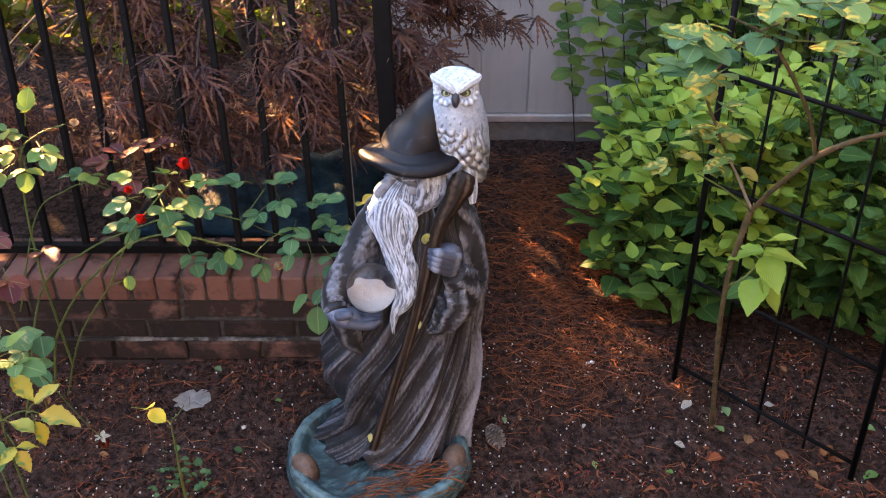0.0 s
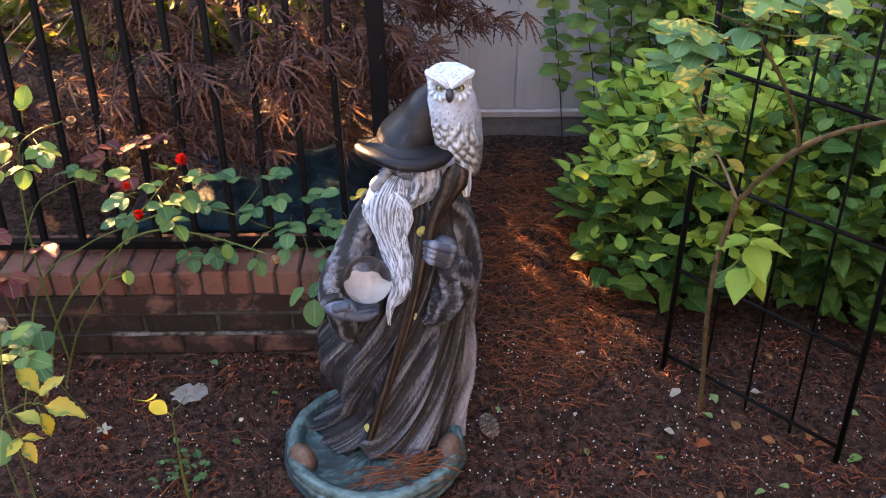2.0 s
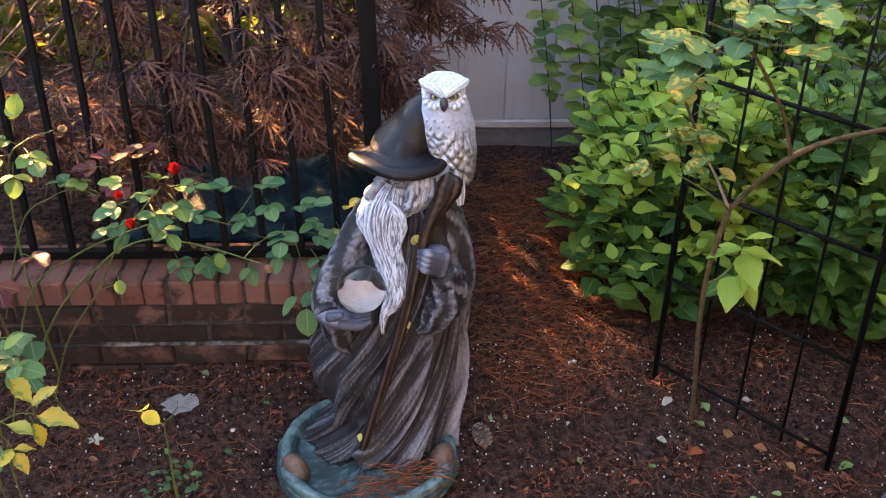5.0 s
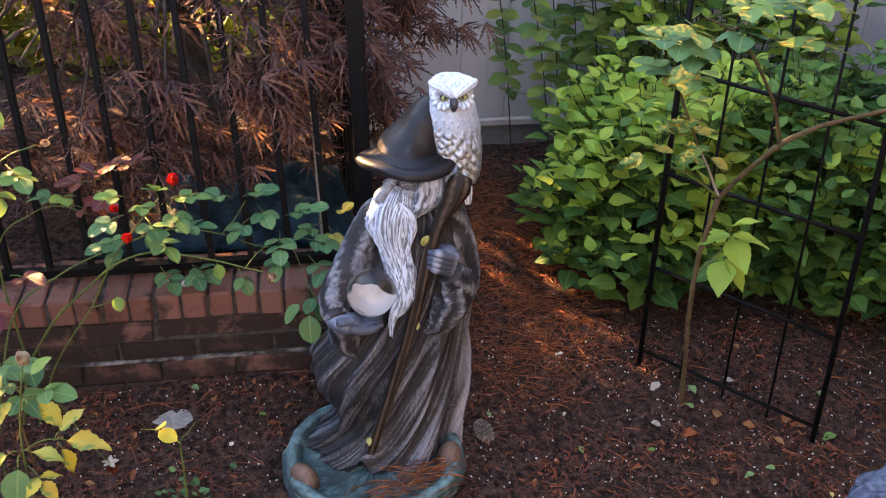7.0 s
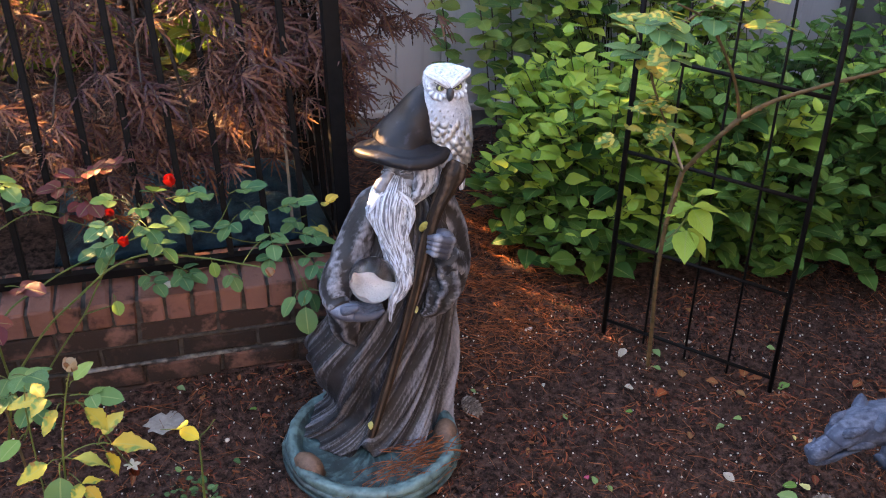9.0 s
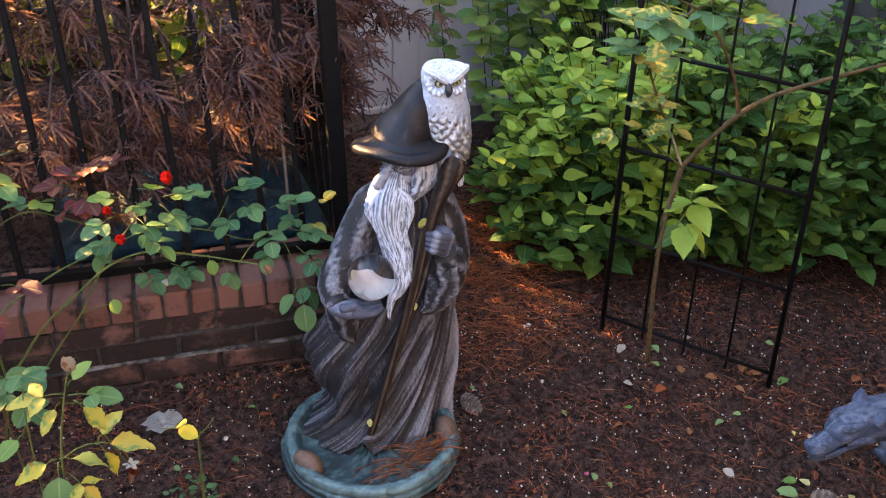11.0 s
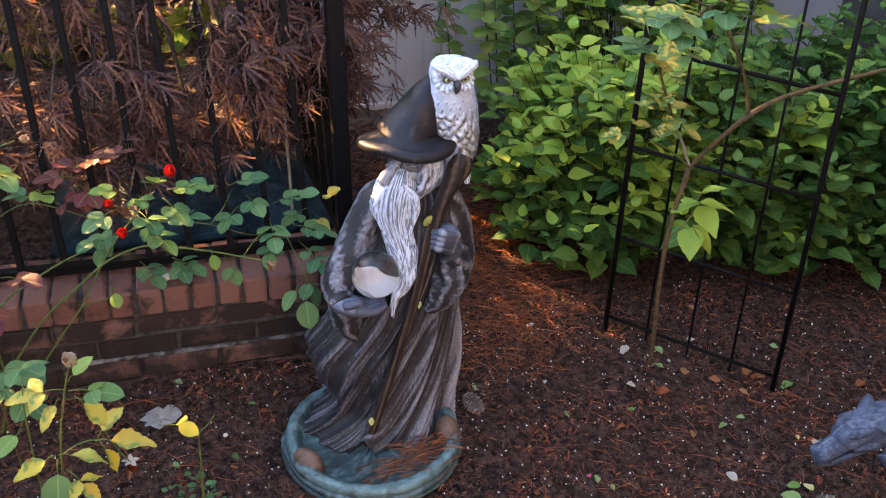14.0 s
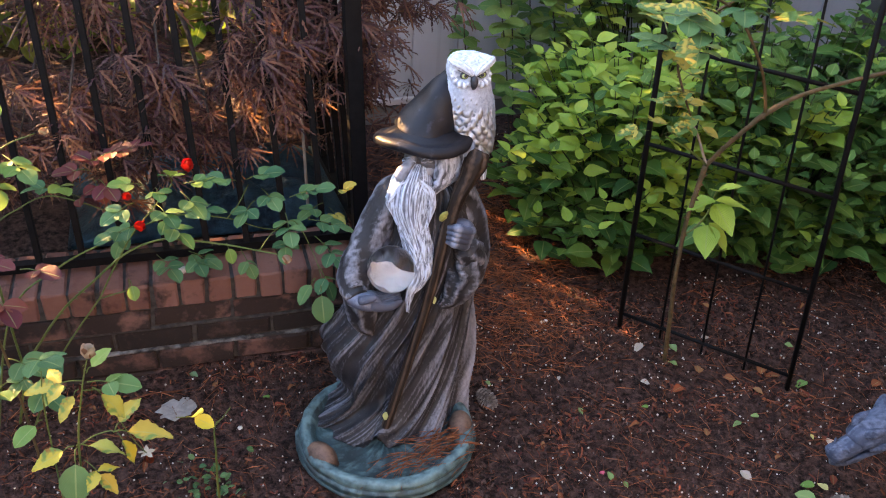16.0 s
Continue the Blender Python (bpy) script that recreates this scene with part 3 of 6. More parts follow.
# ---- iron fence ----
def build_fence(start, way, first, count, label, pitch=0.1035, height=1.55, post=True):
    fence = empty("iron_fence", (start.x, start.y, 0.30), label, "fence", "iron fence runs")
    off = Vector((start.x, start.y, 0.30))
    side = Vector((way.y, -way.x, 0))

    def leaned(at, z, k=1.0):
        return Vector((at.x - 0.044 * k * (z - 0.40), at.y - 0.040 * k + 0.21 * k * (z - 0.40), z)) - off

    def bar(name, at, w, z0, z1, k=1.0):
        b = bmesh.new()
        x, y = way * (w / 2), side * (w / 2)
        loft(b, [[leaned(at, z, k) + s * x + t * y for s, t in ((-1, -1), (1, -1), (1, 1), (-1, 1))] for z in (z0, z1)])
        bmesh.ops.bevel(b, geom=b.edges[:], offset=0.0015, segments=1, affect="EDGES")
        part(name, b, MAT["iron"], fence, smooth=False)

    if post:
        bar("post", start, 0.042, 0.26, height + 0.1, 0.55)
    for i in range(count):
        bar("bar", start + way * (first + pitch * i), 0.0165, 0.335, height)
    for z in (0.335, height - 0.1):
        b = bmesh.new()
        beam(b, leaned(start, z), leaned(start + way * (first + pitch * count), z), 0.024)
        part("rail", b, MAT["iron"], fence, smooth=False)


build_fence(CORNER, Vector((-1, 0.0, 0)), 0.109, 22, "black iron picket fence on the low brick wall")
build_fence(CORNER + RETURN * 0.02, RETURN, 0.1, 11, "black iron picket fence running back from the corner post", post=False)


# ---- the garden statue ----
def build_statue():
    bm = bmesh.new()
    names = ["robe", "beard", "hair", "face", "hat", "hand", "staff", "owl", "beak", "eye", "base", "boot", "brooch"]
    M = {k: i for i, k in enumerate(names)}
    nz = lambda x, y, z: noise.noise(Vector((x, y, z)))

    # base: a round dish with a rolled rim
    prof = [(0.0, 0.0), (0.212, 0.0), (0.224, 0.008), (0.227, 0.022), (0.219, 0.028), (0.222, 0.038), (0.217, 0.049), (0.206, 0.052), (0.195, 0.049), (0.186, 0.040), (0.176, 0.026), (0.15, 0.021), (0.08, 0.022), (0.0, 0.02)]
    rings, raised = [], []
    for k, (r, z) in enumerate(smooth_path(prof, 4)):
        ring, val = [], []
        for j in range(144):
            th = 2 * math.pi * j / 144
            front = max(0.0, -math.sin(th)) ** 2
            w = nz(math.cos(th) * 3, math.sin(th) * 3, z * 40)
            w2 = nz(math.cos(th) * 9, math.sin(th) * 9, r * 30)
            w3 = nz(math.cos(th) * 26 * r / 0.2, math.sin(th) * 26 * r / 0.2, 3.0)
            rr = max(0.002, r) * (1 + 0.025 * w + 0.012 * w2)
            swell = 0.006 * front * math.exp(-((r - 0.165) / 0.022) ** 2) * (1 + w2)
            ring.append(Vector((-0.160 + rr * math.cos(th), 1.605 + rr * math.sin(th) * 0.93, max(-0.01, z + 0.0025 * w2 + 0.003 * w + 0.002 * w3 + swell))))
            val.append(0.40 + 0.45 * w2 + 0.35 * w3 + (0.30 if 0.194 < r and z > 0.03 else 0))
        rings.append(ring)
        raised.append(val)
    loft(bm, rings, M["base"], raised)

    # robe
    keys = [(0.022, -0.136, 1.690, 0.172, 0.128), (0.055, -0.124, 1.690, 0.164, 0.122), (0.10, -0.108, 1.698, 0.158, 0.114), (0.17, -0.106, 1.706, 0.168, 0.108), (0.25, -0.104, 1.714, 0.174, 0.104), (0.32, -0.090, 1.722, 0.163, 0.100),
            (0.40, -0.074, 1.730, 0.150, 0.096), (0.48, -0.060, 1.735, 0.139, 0.092), (0.57, -0.052, 1.738, 0.124, 0.088), (0.63, -0.054, 1.738, 0.100, 0.078),
            (0.675, -0.05, 1.738, 0.085, 0.066), (0.705, -0.052, 1.735, 0.05, 0.05)]
    rings, raised = [], []
    S = 420
    for z, cx, cy, rx, ry in smooth_path(keys, 12):
        ring, val = [], []
        low = max(0.0, min(1.0, (0.60 - z) / 0.45))
        amp = 0.25 + 0.75 * low
        for j in range(S):
            th = 2 * math.pi * j / S
            # folds sweep down towards the ball's side, the more the lower
            ph = th + 1.1 * (0.62 - z) + 1.9 * (0.62 - z) ** 2 * (1 - 0.5 * math.cos(th))
            wob = nz(math.cos(ph) * 1.6, math.sin(ph) * 1.6, z * 3.2)
            a1 = 4 * ph + 1.5 * wob + 0.8 * math.sin(2 * ph + 0.5)
            crest = (1 - abs(math.sin(a1))) ** 1.6
            deep = 0.75 + 0.8 * nz(math.cos(ph) * 1.2 + 5, math.sin(ph) * 1.2, z * 2.5)
            a2 = 9 * ph + 2.2 * wob + 1.3
            crest2 = (1 - abs(math.sin(a2))) ** 2
            f3 = nz(math.cos(ph) * 9, math.sin(ph) * 9, z * 6)
            f4 = nz(math.cos(ph) * 34, math.sin(ph) * 34, z * 5)
            f5 = nz(math.cos(ph) * 80, math.sin(ph) * 80, z * 9)
            d = amp * (0.040 * (crest - 0.33) * deep + 0.011 * (crest2 - 0.25)) + 0.004 * f3 + 0.0012 * f4
            # the gown billows out at knee height on the ball's side and is drawn in below
            side = math.exp(-((th - 3.25) / 0.75) ** 2)
            d += side * (0.030 * math.exp(-((z - 0.25) / 0.075) ** 2) - 0.016 * math.exp(-((z - 0.10) / 0.035) ** 2))
            # the groove in which the staff stands
            lean = 4.33 - 0.10 * (z - 0.05)
            d -= 0.014 * low * math.exp(-((th - lean) / 0.09) ** 2)
            x, y = cx + (rx + d) * math.cos(th), cy + (ry + d) * math.sin(th)
            zz = z
            if z < 0.13:
                k = 1 - (z - 0.022) / 0.108
                zz += k * (-0.012 * (crest - 0.4) + 0.040 * math.exp(-((th - 4.38) / 0.12) ** 2) + 0.014 * math.exp(-((th - 5.35) / 0.20) ** 2))
                spread = 0.020 * k * k * (1 if math.sin(th) < 0 else 0.3)
                x += spread * math.cos(th)
                y += spread * math.sin(th)
            ring.append(Vector((x, y, zz)))
            val.append(0.04 + amp * (0.60 * crest * deep + 0.30 * crest2) + 0.34 * f3 + 0.42 * f4 + 0.30 * f5)
        rings.append(ring)
        raised.append(val)
    loft(bm, rings, M["robe"], raised)

    def cloth(s, th, k=5, a=0.09, tw=5.0, ph=0.0):
        f = math.sin(k * th + tw * s + ph + 2 * nz(math.cos(th), math.sin(th), s * 4))
        g = nz(math.cos(th) * 4, math.sin(th) * 4, s * 12)
        h = nz(math.cos(th) * 11, math.sin(th) * 11, s * 40)
        return 1 + a * f + 0.10 * g + 0.02 * h, 0.24 + 0.32 * f + 0.18 * g + 0.5 * h

    # sleeve on the ball's side, its cuff and the loose cloth below
    tube(bm, [(-0.095, 1.735, 0.690, 0.020), (-0.128, 1.728, 0.660, 0.040), (-0.168, 1.712, 0.592, 0.043), (-0.208, 1.690, 0.528, 0.042), (-0.234, 1.665, 0.488, 0.038), (-0.240, 1.634, 0.464, 0.031), (-0.234, 1.614, 0.458, 0.026)],
         M["robe"], 36, 8, lambda s, th: cloth(s, th, 4, 0.07, 11))
    tube(bm, [(-0.225, 1.665, 0.470, 0.03), (-0.222, 1.650, 0.420, 0.036), (-0.215, 1.645, 0.365, 0.028), (-0.20, 1.650, 0.325, 0.012), (-0.19, 1.655, 0.305, 0.003)],
         M["robe"], 24, 8, lambda s, th: cloth(s, th, 5, 0.14, 7, 1.0))
    # sleeve on the staff's side and its hanging cuff
    tube(bm, [(0.0, 1.745, 0.685, 0.020), (0.030, 1.742, 0.650, 0.036), (0.052, 1.732, 0.590, 0.040), (0.060, 1.712, 0.522, 0.043), (0.052, 1.684, 0.490, 0.043), (0.036, 1.662, 0.520, 0.038), (0.024, 1.648, 0.548, 0.03)],
         M["robe"], 36, 8, lambda s, th: cloth(s, th, 5, 0.09, 9, 2.0))
    tube(bm, [(0.045, 1.668, 0.520, 0.034), (0.035, 1.655, 0.470, 0.042), (0.012, 1.642, 0.432, 0.036), (-0.012, 1.634, 0.405, 0.022), (-0.035, 1.628, 0.395, 0.008)],
         M["robe"], 28, 8, lambda s, th: cloth(s, th, 6, 0.15, 8, 0.5))
    # cape edge down the staff's side and round the shoulders
    tube(bm, [(0.0, 1.72, 0.690, 0.010), (0.050, 1.735, 0.652, 0.013), (0.078, 1.745, 0.590, 0.012), (0.090, 1.748, 0.48, 0.011), (0.086, 1.745, 0.35, 0.011), (0.066, 1.738, 0.22, 0.012), (0.038, 1.73, 0.08, 0.012)],
         M["robe"], 14, 10, lambda s, th: (1 + 0.15 * nz(s * 22, th, 0), 0.5 + 0.5 * nz(s * 30, th * 2, 1)))
    # boots
    for x, y, turn in ((-0.336, 1.545, 32), (0.028, 1.572, -14)):
        blob(bm, (x, y, 0.036), (0.031, 0.047, 0.031), (0, 0, turn), M["boot"], 20, 12, lambda d: (1 + 0.05 * nz(d.x * 3, d.y * 3, d.z * 3) + (0.10 if d.z < -0.2 else 0), 0.5 + 0.4 * d.z))

    # head, nose and brows
    blob(bm, (-0.060, 1.722, 0.748), (0.050, 0.050, 0.056), (0, 0, 0), M["face"], 24, 16, lambda d: (1 + 0.04 * nz(d.x * 4, d.y * 4, d.z * 4), 0.5 + 0.5 * nz(d.x * 6, d.y * 6, d.z * 6)))
    tube(bm, [(-0.100, 1.682, 0.778, 0.009), (-0.116, 1.672, 0.762, 0.011), (-0.134, 1.662, 0.744, 0.0130), (-0.124, 1.668, 0.734, 0.008), (-0.110, 1.674, 0.732, 0.004)], M["face"], 18, 6, lambda s, th: (1 + 0.06 * nz(s * 6, th, 0), 0.80 + 0.4 * nz(s * 9, math.cos(th) * 2, math.sin(th) * 2)))
    for sx in (-1, 1):
        tube(bm, [(-0.092 + sx * 0.006, 1.672, 0.768, 0.005), (-0.088 + sx * 0.022, 1.676, 0.772, 0.008), (-0.082 + sx * 0.040, 1.690, 0.764, 0.004)], M["hair"], 10, 5, lambda s, th: (1 + 0.2 * math.sin(5 * th + 9 * s), 0.5 + 0.5 * math.sin(5 * th + 9 * s)))
        blob(bm, (-0.092 + sx * 0.026, 1.680, 0.738), (0.018, 0.013, 0.014), (0, 0, 0), M["face"], 16, 10, lambda d: (1 + 0.08 * nz(d.x * 3, d.y * 3, d.z * 3), 0.75 + 0.4 * d.z))

    # beard: one falling mass of strands, with moustache
    def strands(s, th, k=22, tw=4.0, a=0.04):
        f = math.sin(k * th + tw * s + 1.3 * math.sin(s * 13 + 2 * th) + 6.0 * nz(math.cos(th) * 2.4, math.sin(th) * 2.4, s * 4))
        g = math.sin(1.7 * k * th - tw * s + 1.2 * math.sin(s * 15) + 5 * nz(math.cos(th) * 4, math.sin(th) * 4, s * 5))
        return 1 + a * f + 0.03 * g, 0.55 + 0.30 * f + 0.25 * g

    tube(bm, [(-0.082, 1.700, 0.745, 0.028), (-0.094, 1.690, 0.722, 0.047), (-0.106, 1.680, 0.692, 0.052), (-0.107, 1.672, 0.650, 0.045), (-0.098, 1.662, 0.605, 0.034), (-0.088, 1.655, 0.562, 0.030),
              (-0.083, 1.648, 0.528, 0.029), (-0.083, 1.641, 0.492, 0.026), (-0.094, 1.634, 0.464, 0.019), (-0.112, 1.628, 0.440, 0.006)], M["beard"], 180, 14, lambda s, th: strands(s, th, 31, 4.0, 0.040), 0.85)
    # separate locks laid over it, each with a bend of its own
    lock = random.Random(17)
    for i in range(26):
        a = -1.25 + 2.5 * (i % 9) / 8 + lock.uniform(-0.12, 0.12)
        z0 = 0.718 - 0.075 * (i // 9) - lock.uniform(0, 0.03)
        pts = []
        for k in range(6):
            z = z0 - 0.030 * k
            cx, cy, r = np.interp(z, [0.44, 0.49, 0.56, 0.605, 0.65, 0.69, 0.73], [-0.112, -0.083, -0.088, -0.098, -0.107, -0.106, -0.09]), np.interp(z, [0.44, 0.56, 0.73], [1.628, 1.655, 1.695]), np.interp(z, [0.44, 0.49, 0.56, 0.605, 0.69, 0.73], [0.004, 0.024, 0.029, 0.033, 0.051, 0.044])
            b = a * (1 - 0.06 * k) + 0.22 * math.sin(k * 1.2 + i)
            pts.append((cx + r * math.sin(b), cy - 0.85 * r * math.cos(b), z, (0.004, 0.0065, 0.007, 0.006, 0.0045, 0.0012)[k]))
        tube(bm, pts, M["beard"], 14, 5, lambda s, th: strands(s + i, th, 4, 6, 0.12))
    for pts in ([(-0.112, 1.660, 0.735), (-0.136, 1.660, 0.716), (-0.152, 1.664, 0.684), (-0.146, 1.660, 0.640)], [(-0.112, 1.660, 0.735), (-0.082, 1.656, 0.716), (-0.066, 1.652, 0.676), (-0.070, 1.645, 0.622)]):
        tube(bm, [(*p, r) for p, r in zip(pts, (0.008, 0.013, 0.013, 0.003))], M["beard"], 28, 8, lambda s, th: strands(s, th, 6, 9, 0.14))
    # long hair beside the face
    for i in range(11):
        a = i / 10
        x0, y0 = -0.050 + 0.066 * a, 1.672 + 0.040 * a
        tube(bm, [(x0, y0 + 0.006, 0.788, 0.010), (x0 + 0.010, y0 - 0.004, 0.755, 0.014), (x0 + 0.004 - 0.01 * a, y0 - 0.006, 0.715, 0.014), (x0 - 0.014 - 0.02 * a, y0 - 0.006, 0.690, 0.010), (x0 - 0.030, y0 - 0.004, 0.668, 0.003)],
             M["hair"], 14, 6, lambda s, th: strands(s + i, th, 5, 8, 0.16))

    # hat: a wide soft brim and a bent cone
    rings, raised = [], []
    tilt = Euler((radians(-9), radians(-1), 0)).to_matrix()
    for r, z in smooth_path([(0.03, -0.006), (0.075, -0.012), (0.100, -0.020), (0.110, -0.016), (0.111, -0.005), (0.101, 0.003), (0.086, 0.004), (0.070, 0.012), (0.045, 0.024)], 4):
        ring, val = [], []
        for j in range(64):
            th = 2 * math.pi * j / 64
            sag = (r / 0.106) ** 2
            w = 0.010 * math.sin(2 * th + 0.6) * sag + 0.004 * nz(math.cos(th) * 2, math.sin(th) * 2, 3) * sag
            ring.append(Vector((-0.068, 1.730, 0.807)) + tilt @ Vector((r * math.cos(th) * (1 + 0.03 * nz(th, 0, 5)), r * math.sin(th), z + w)))
            val.append(0.5 + 0.5 * nz(math.cos(th) * 5, math.sin(th) * 5, r * 30))
        rings.append(ring)
        raised.append(val)
    loft(bm, rings, M["hat"], raised, (True, False))
    tube(bm, [(-0.062, 1.735, 0.808, 0.074), (-0.055, 1.737, 0.830, 0.063), (-0.040, 1.742, 0.858, 0.052), (-0.022, 1.749, 0.890, 0.042), (-0.004, 1.757, 0.918, 0.030), (0.006, 1.765, 0.938, 0.018), (0.016, 1.770, 0.948, 0.005)],
         M["hat"], 40, 7, lambda s, th: (1 + 0.09 * nz(math.cos(th) * 1.3, math.sin(th) * 1.3, s * 5) + 0.03 * math.sin(s * 16 + 2 * th), 0.5 + 0.6 * nz(math.cos(th) * 3, math.sin(th) * 3, s * 9)))

    # staff
    tube(bm, [(0.050, 1.674, 0.782, 0.018), (0.040, 1.667, 0.764, 0.026), (0.022, 1.657, 0.728, 0.021), (-0.004, 1.646, 0.680, 0.0165), (-0.028, 1.638, 0.600, 0.0145), (-0.060, 1.622, 0.450, 0.012), (-0.105, 1.600, 0.290, 0.0115), (-0.150, 1.580, 0.140, 0.011), (-0.182, 1.572, 0.035, 0.011)],
         M["staff"], 40, 14, lambda s, th: (1 + (0.06 + 0.10 * max(0, 0.3 - s)) * math.sin(9 * th + 12 * s + 3 * nz(s * 9, th, 2)) + 0.12 * nz(math.cos(th) * 2, math.sin(th) * 2, s * 14), 0.5 + 0.35 * math.sin(5 * th + 12 * s) + 0.3 * nz(th * 3, s * 40, 0)))
    # hand round the staff
    blob(bm, (0.008, 1.645, 0.590), (0.036, 0.029, 0.034), (20, -25, 0), M["hand"], 18, 12)
    for i in range(4):
        z = 0.612 - 0.0130 * i
        tube(bm, [(0.036 - 0.004 * i, 1.642, z - 0.020, 0.011), (0.014 - 0.003 * i, 1.619, z - 0.004, 0.0110), (-0.012 - 0.002 * i, 1.611, z + 0.012, 0.0095), (-0.030, 1.622, z + 0.010, 0.006)], M["hand"], 12, 5, lambda s, th: (1 + 0.14 * math.sin(s * 12), 0.45 + 0.5 * math.sin(s * 12)))
    # open hand below the ball
    blob(bm, (-0.222, 1.612, 0.452), (0.044, 0.030, 0.019), (10, 14, -12), M["hand"], 20, 12, lambda d: (1, 0.4 + 0.5 * d.z))
    for i in range(4):
        y = 1.594 + 0.014 * i
        tube(bm, [(-0.212, y, 0.449, 0.012), (-0.180, y - 0.002, 0.440, 0.0115), (-0.152, y, 0.444, 0.0095), (-0.136, y + 0.002, 0.452, 0.006)], M["hand"], 12, 5, lambda s, th: (1 + 0.08 * math.sin(s * 13), 0.4 + 0.3 * math.cos(th)))
    tube(bm, [(-0.232, 1.598, 0.462, 0.012), (-0.214, 1.585, 0.474, 0.010), (-0.198, 1.582, 0.480, 0.006)], M["hand"], 12, 4)
    blob(bm, (-0.034, 1.640, 0.640), (0.013, 0.006, 0.018), (20, 0, 10), M["brooch"], 14, 8)
    blob(bm, (-0.034, 1.634, 0.642), (0.005, 0.004, 0.006), (20, 0, 10), M["brooch"], 10, 6)

    # owl: body, head, plumage in overlapping scales
    def owl_radius(z):
        ks = [(0.755, 0.020), (0.775, 0.036), (0.80, 0.050), (0.84, 0.0600), (0.88, 0.0615), (0.915, 0.055), (0.937, 0.045)]
        return float(np.interp(z, [k[0] for k in ks], [k[1] for k in ks]))

    def owl_axis(z):
        return Vector((0.028 + 0.16 * max(0.0, 0.90 - z), 1.742 - 0.05 * (0.9 - z), z))

    rings, raised = [], []
    for z in np.linspace(0.755, 0.945, 26):
        c, r = owl_axis(z), owl_radius(z)
        rings.append([c + Vector((r * math.cos(t), 0.95 * r * math.sin(t), 0)) for t in np.linspace(0, 2 * math.pi, 40, endpoint=False)])
        raised.append([0.25] * 40)
    loft(bm, rings, M["owl"], raised)
    layer = bm.verts.layers.float["raised"]
    for row in range(14):
        level = 0.944 - row * 0.0128
        count = 19 if row < 11 else 13
        for k in range(count):
            th = 2 * math.pi * (k + 0.5 * (row % 2)) / count + 0.14 * nz(k * 1.7, row * 1.3, 0)
            z = level + 0.005 * nz(k * 2.3, row * 1.9, 6)
            c, r = owl_axis(z), owl_radius(z)
            out = Vector((math.cos(th), 0.95 * math.sin(th), 0))
            along = Vector((-math.sin(th), math.cos(th), 0))
            wing = min(1.0, max(0.0, math.cos(th) + 0.55)) * min(1.0, max(0, row - 2) / 4)
            sx = (0.0118 + 0.00035 * row) * (1 + 0.20 * nz(k * 3, row, 1)) * (1 - 0.18 * wing)
            sz = (0.0135 + 0.0007 * row) * (1 + 0.2 * nz(k, row * 2, 2)) * (1 + 1.1 * wing)
            drop = Vector((0.05 + 0.75 * wing, 0, -1)).normalized()
            drop = (drop - out * drop.dot(out)).normalized()
            across = out.cross(drop).normalized()
            lift = 0.0012 + 0.0008 * wing
            top = []
            for a in range(11):
                t = math.pi * a / 10
                p = c + out * (r - 0.0006 + lift * math.sin(t)) + across * (math.cos(t) * sx) + drop * (math.sin(t) * sz)
                v = bm.verts.new(p)
                v[layer] = 0.30 + 0.28 * math.sin(t) + 0.15 * nz(k, row, a * 0.4)
                top.append(v)
            hub = bm.verts.new(c + out * (r + 0.0006) + drop * (sz * 0.45))
            hub[layer] = 0.62 + 0.2 * nz(k * 1.3, row * 0.7, 8)
            root = bm.verts.new(c + out * (r - 0.003) - drop * 0.006)
            root[layer] = 0.3
            under = bm.verts.new(c + out * (r - 0.003) + drop * sz * 0.5)
            under[layer] = -0.4
            for a, b in zip(top, top[1:]):
                bm.faces.new((hub, a, b)).material_index = M["owl"]
                bm.faces.new((under, b, a)).material_index = M["owl"]
            bm.faces.new((hub, root, top[0])).material_index = M["owl"]
            bm.faces.new((hub, top[-1], root)).material_index = M["owl"]
    head = Vector((0.026, 1.735, 0.953))

    def plume(d):
        g = nz(d.x * 5, d.y * 5, d.z * 5)
        h = nz(d.x * 15, d.y * 15, d.z * 15)
        # two shallow face discs with a ring of small feathers
        disc = 0.0
        for sx in (-1, 1):
            q = (d - Vector((sx * 0.40, -0.90, -0.08)).normalized()).length
            disc += -0.085 * math.exp(-(q / 0.26) ** 2) + 0.05 * math.exp(-((q - 0.46) / 0.10) ** 2)
        return 1 + 0.02 * g + 0.02 * h + disc, 0.42 + 0.30 * g + 0.45 * h + 3.0 * disc

    blob(bm, head, (0.0460, 0.042, 0.034), (0, 0, -6), M["owl"], 72, 44, plume, 0.74)
    for sx in (-1, 1):
        # brow ridge from the beak up to a blunt tuft, and the flat crown behind it
        tube(bm, [(head.x + sx * 0.002, head.y - 0.046, head.z + 0.002, 0.003), (head.x + sx * 0.012, head.y - 0.0435, head.z + 0.013, 0.0085), (head.x + sx * 0.026, head.y - 0.037, head.z + 0.022, 0.0100), (head.x + sx * 0.040, head.y - 0.028, head.z + 0.027, 0.0100), (head.x + sx * 0.049, head.y - 0.021, head.z + 0.031, 0.0045)], M["owl"], 24, 8, lambda s, th: (1 + 0.06 * math.sin(7 * th) + 0.05 * nz(s * 9, math.cos(th) * 2, math.sin(th) * 2), 0.45 + 0.22 * math.sin(7 * th) + 0.3 * nz(s * 14, th * 2, 3)))
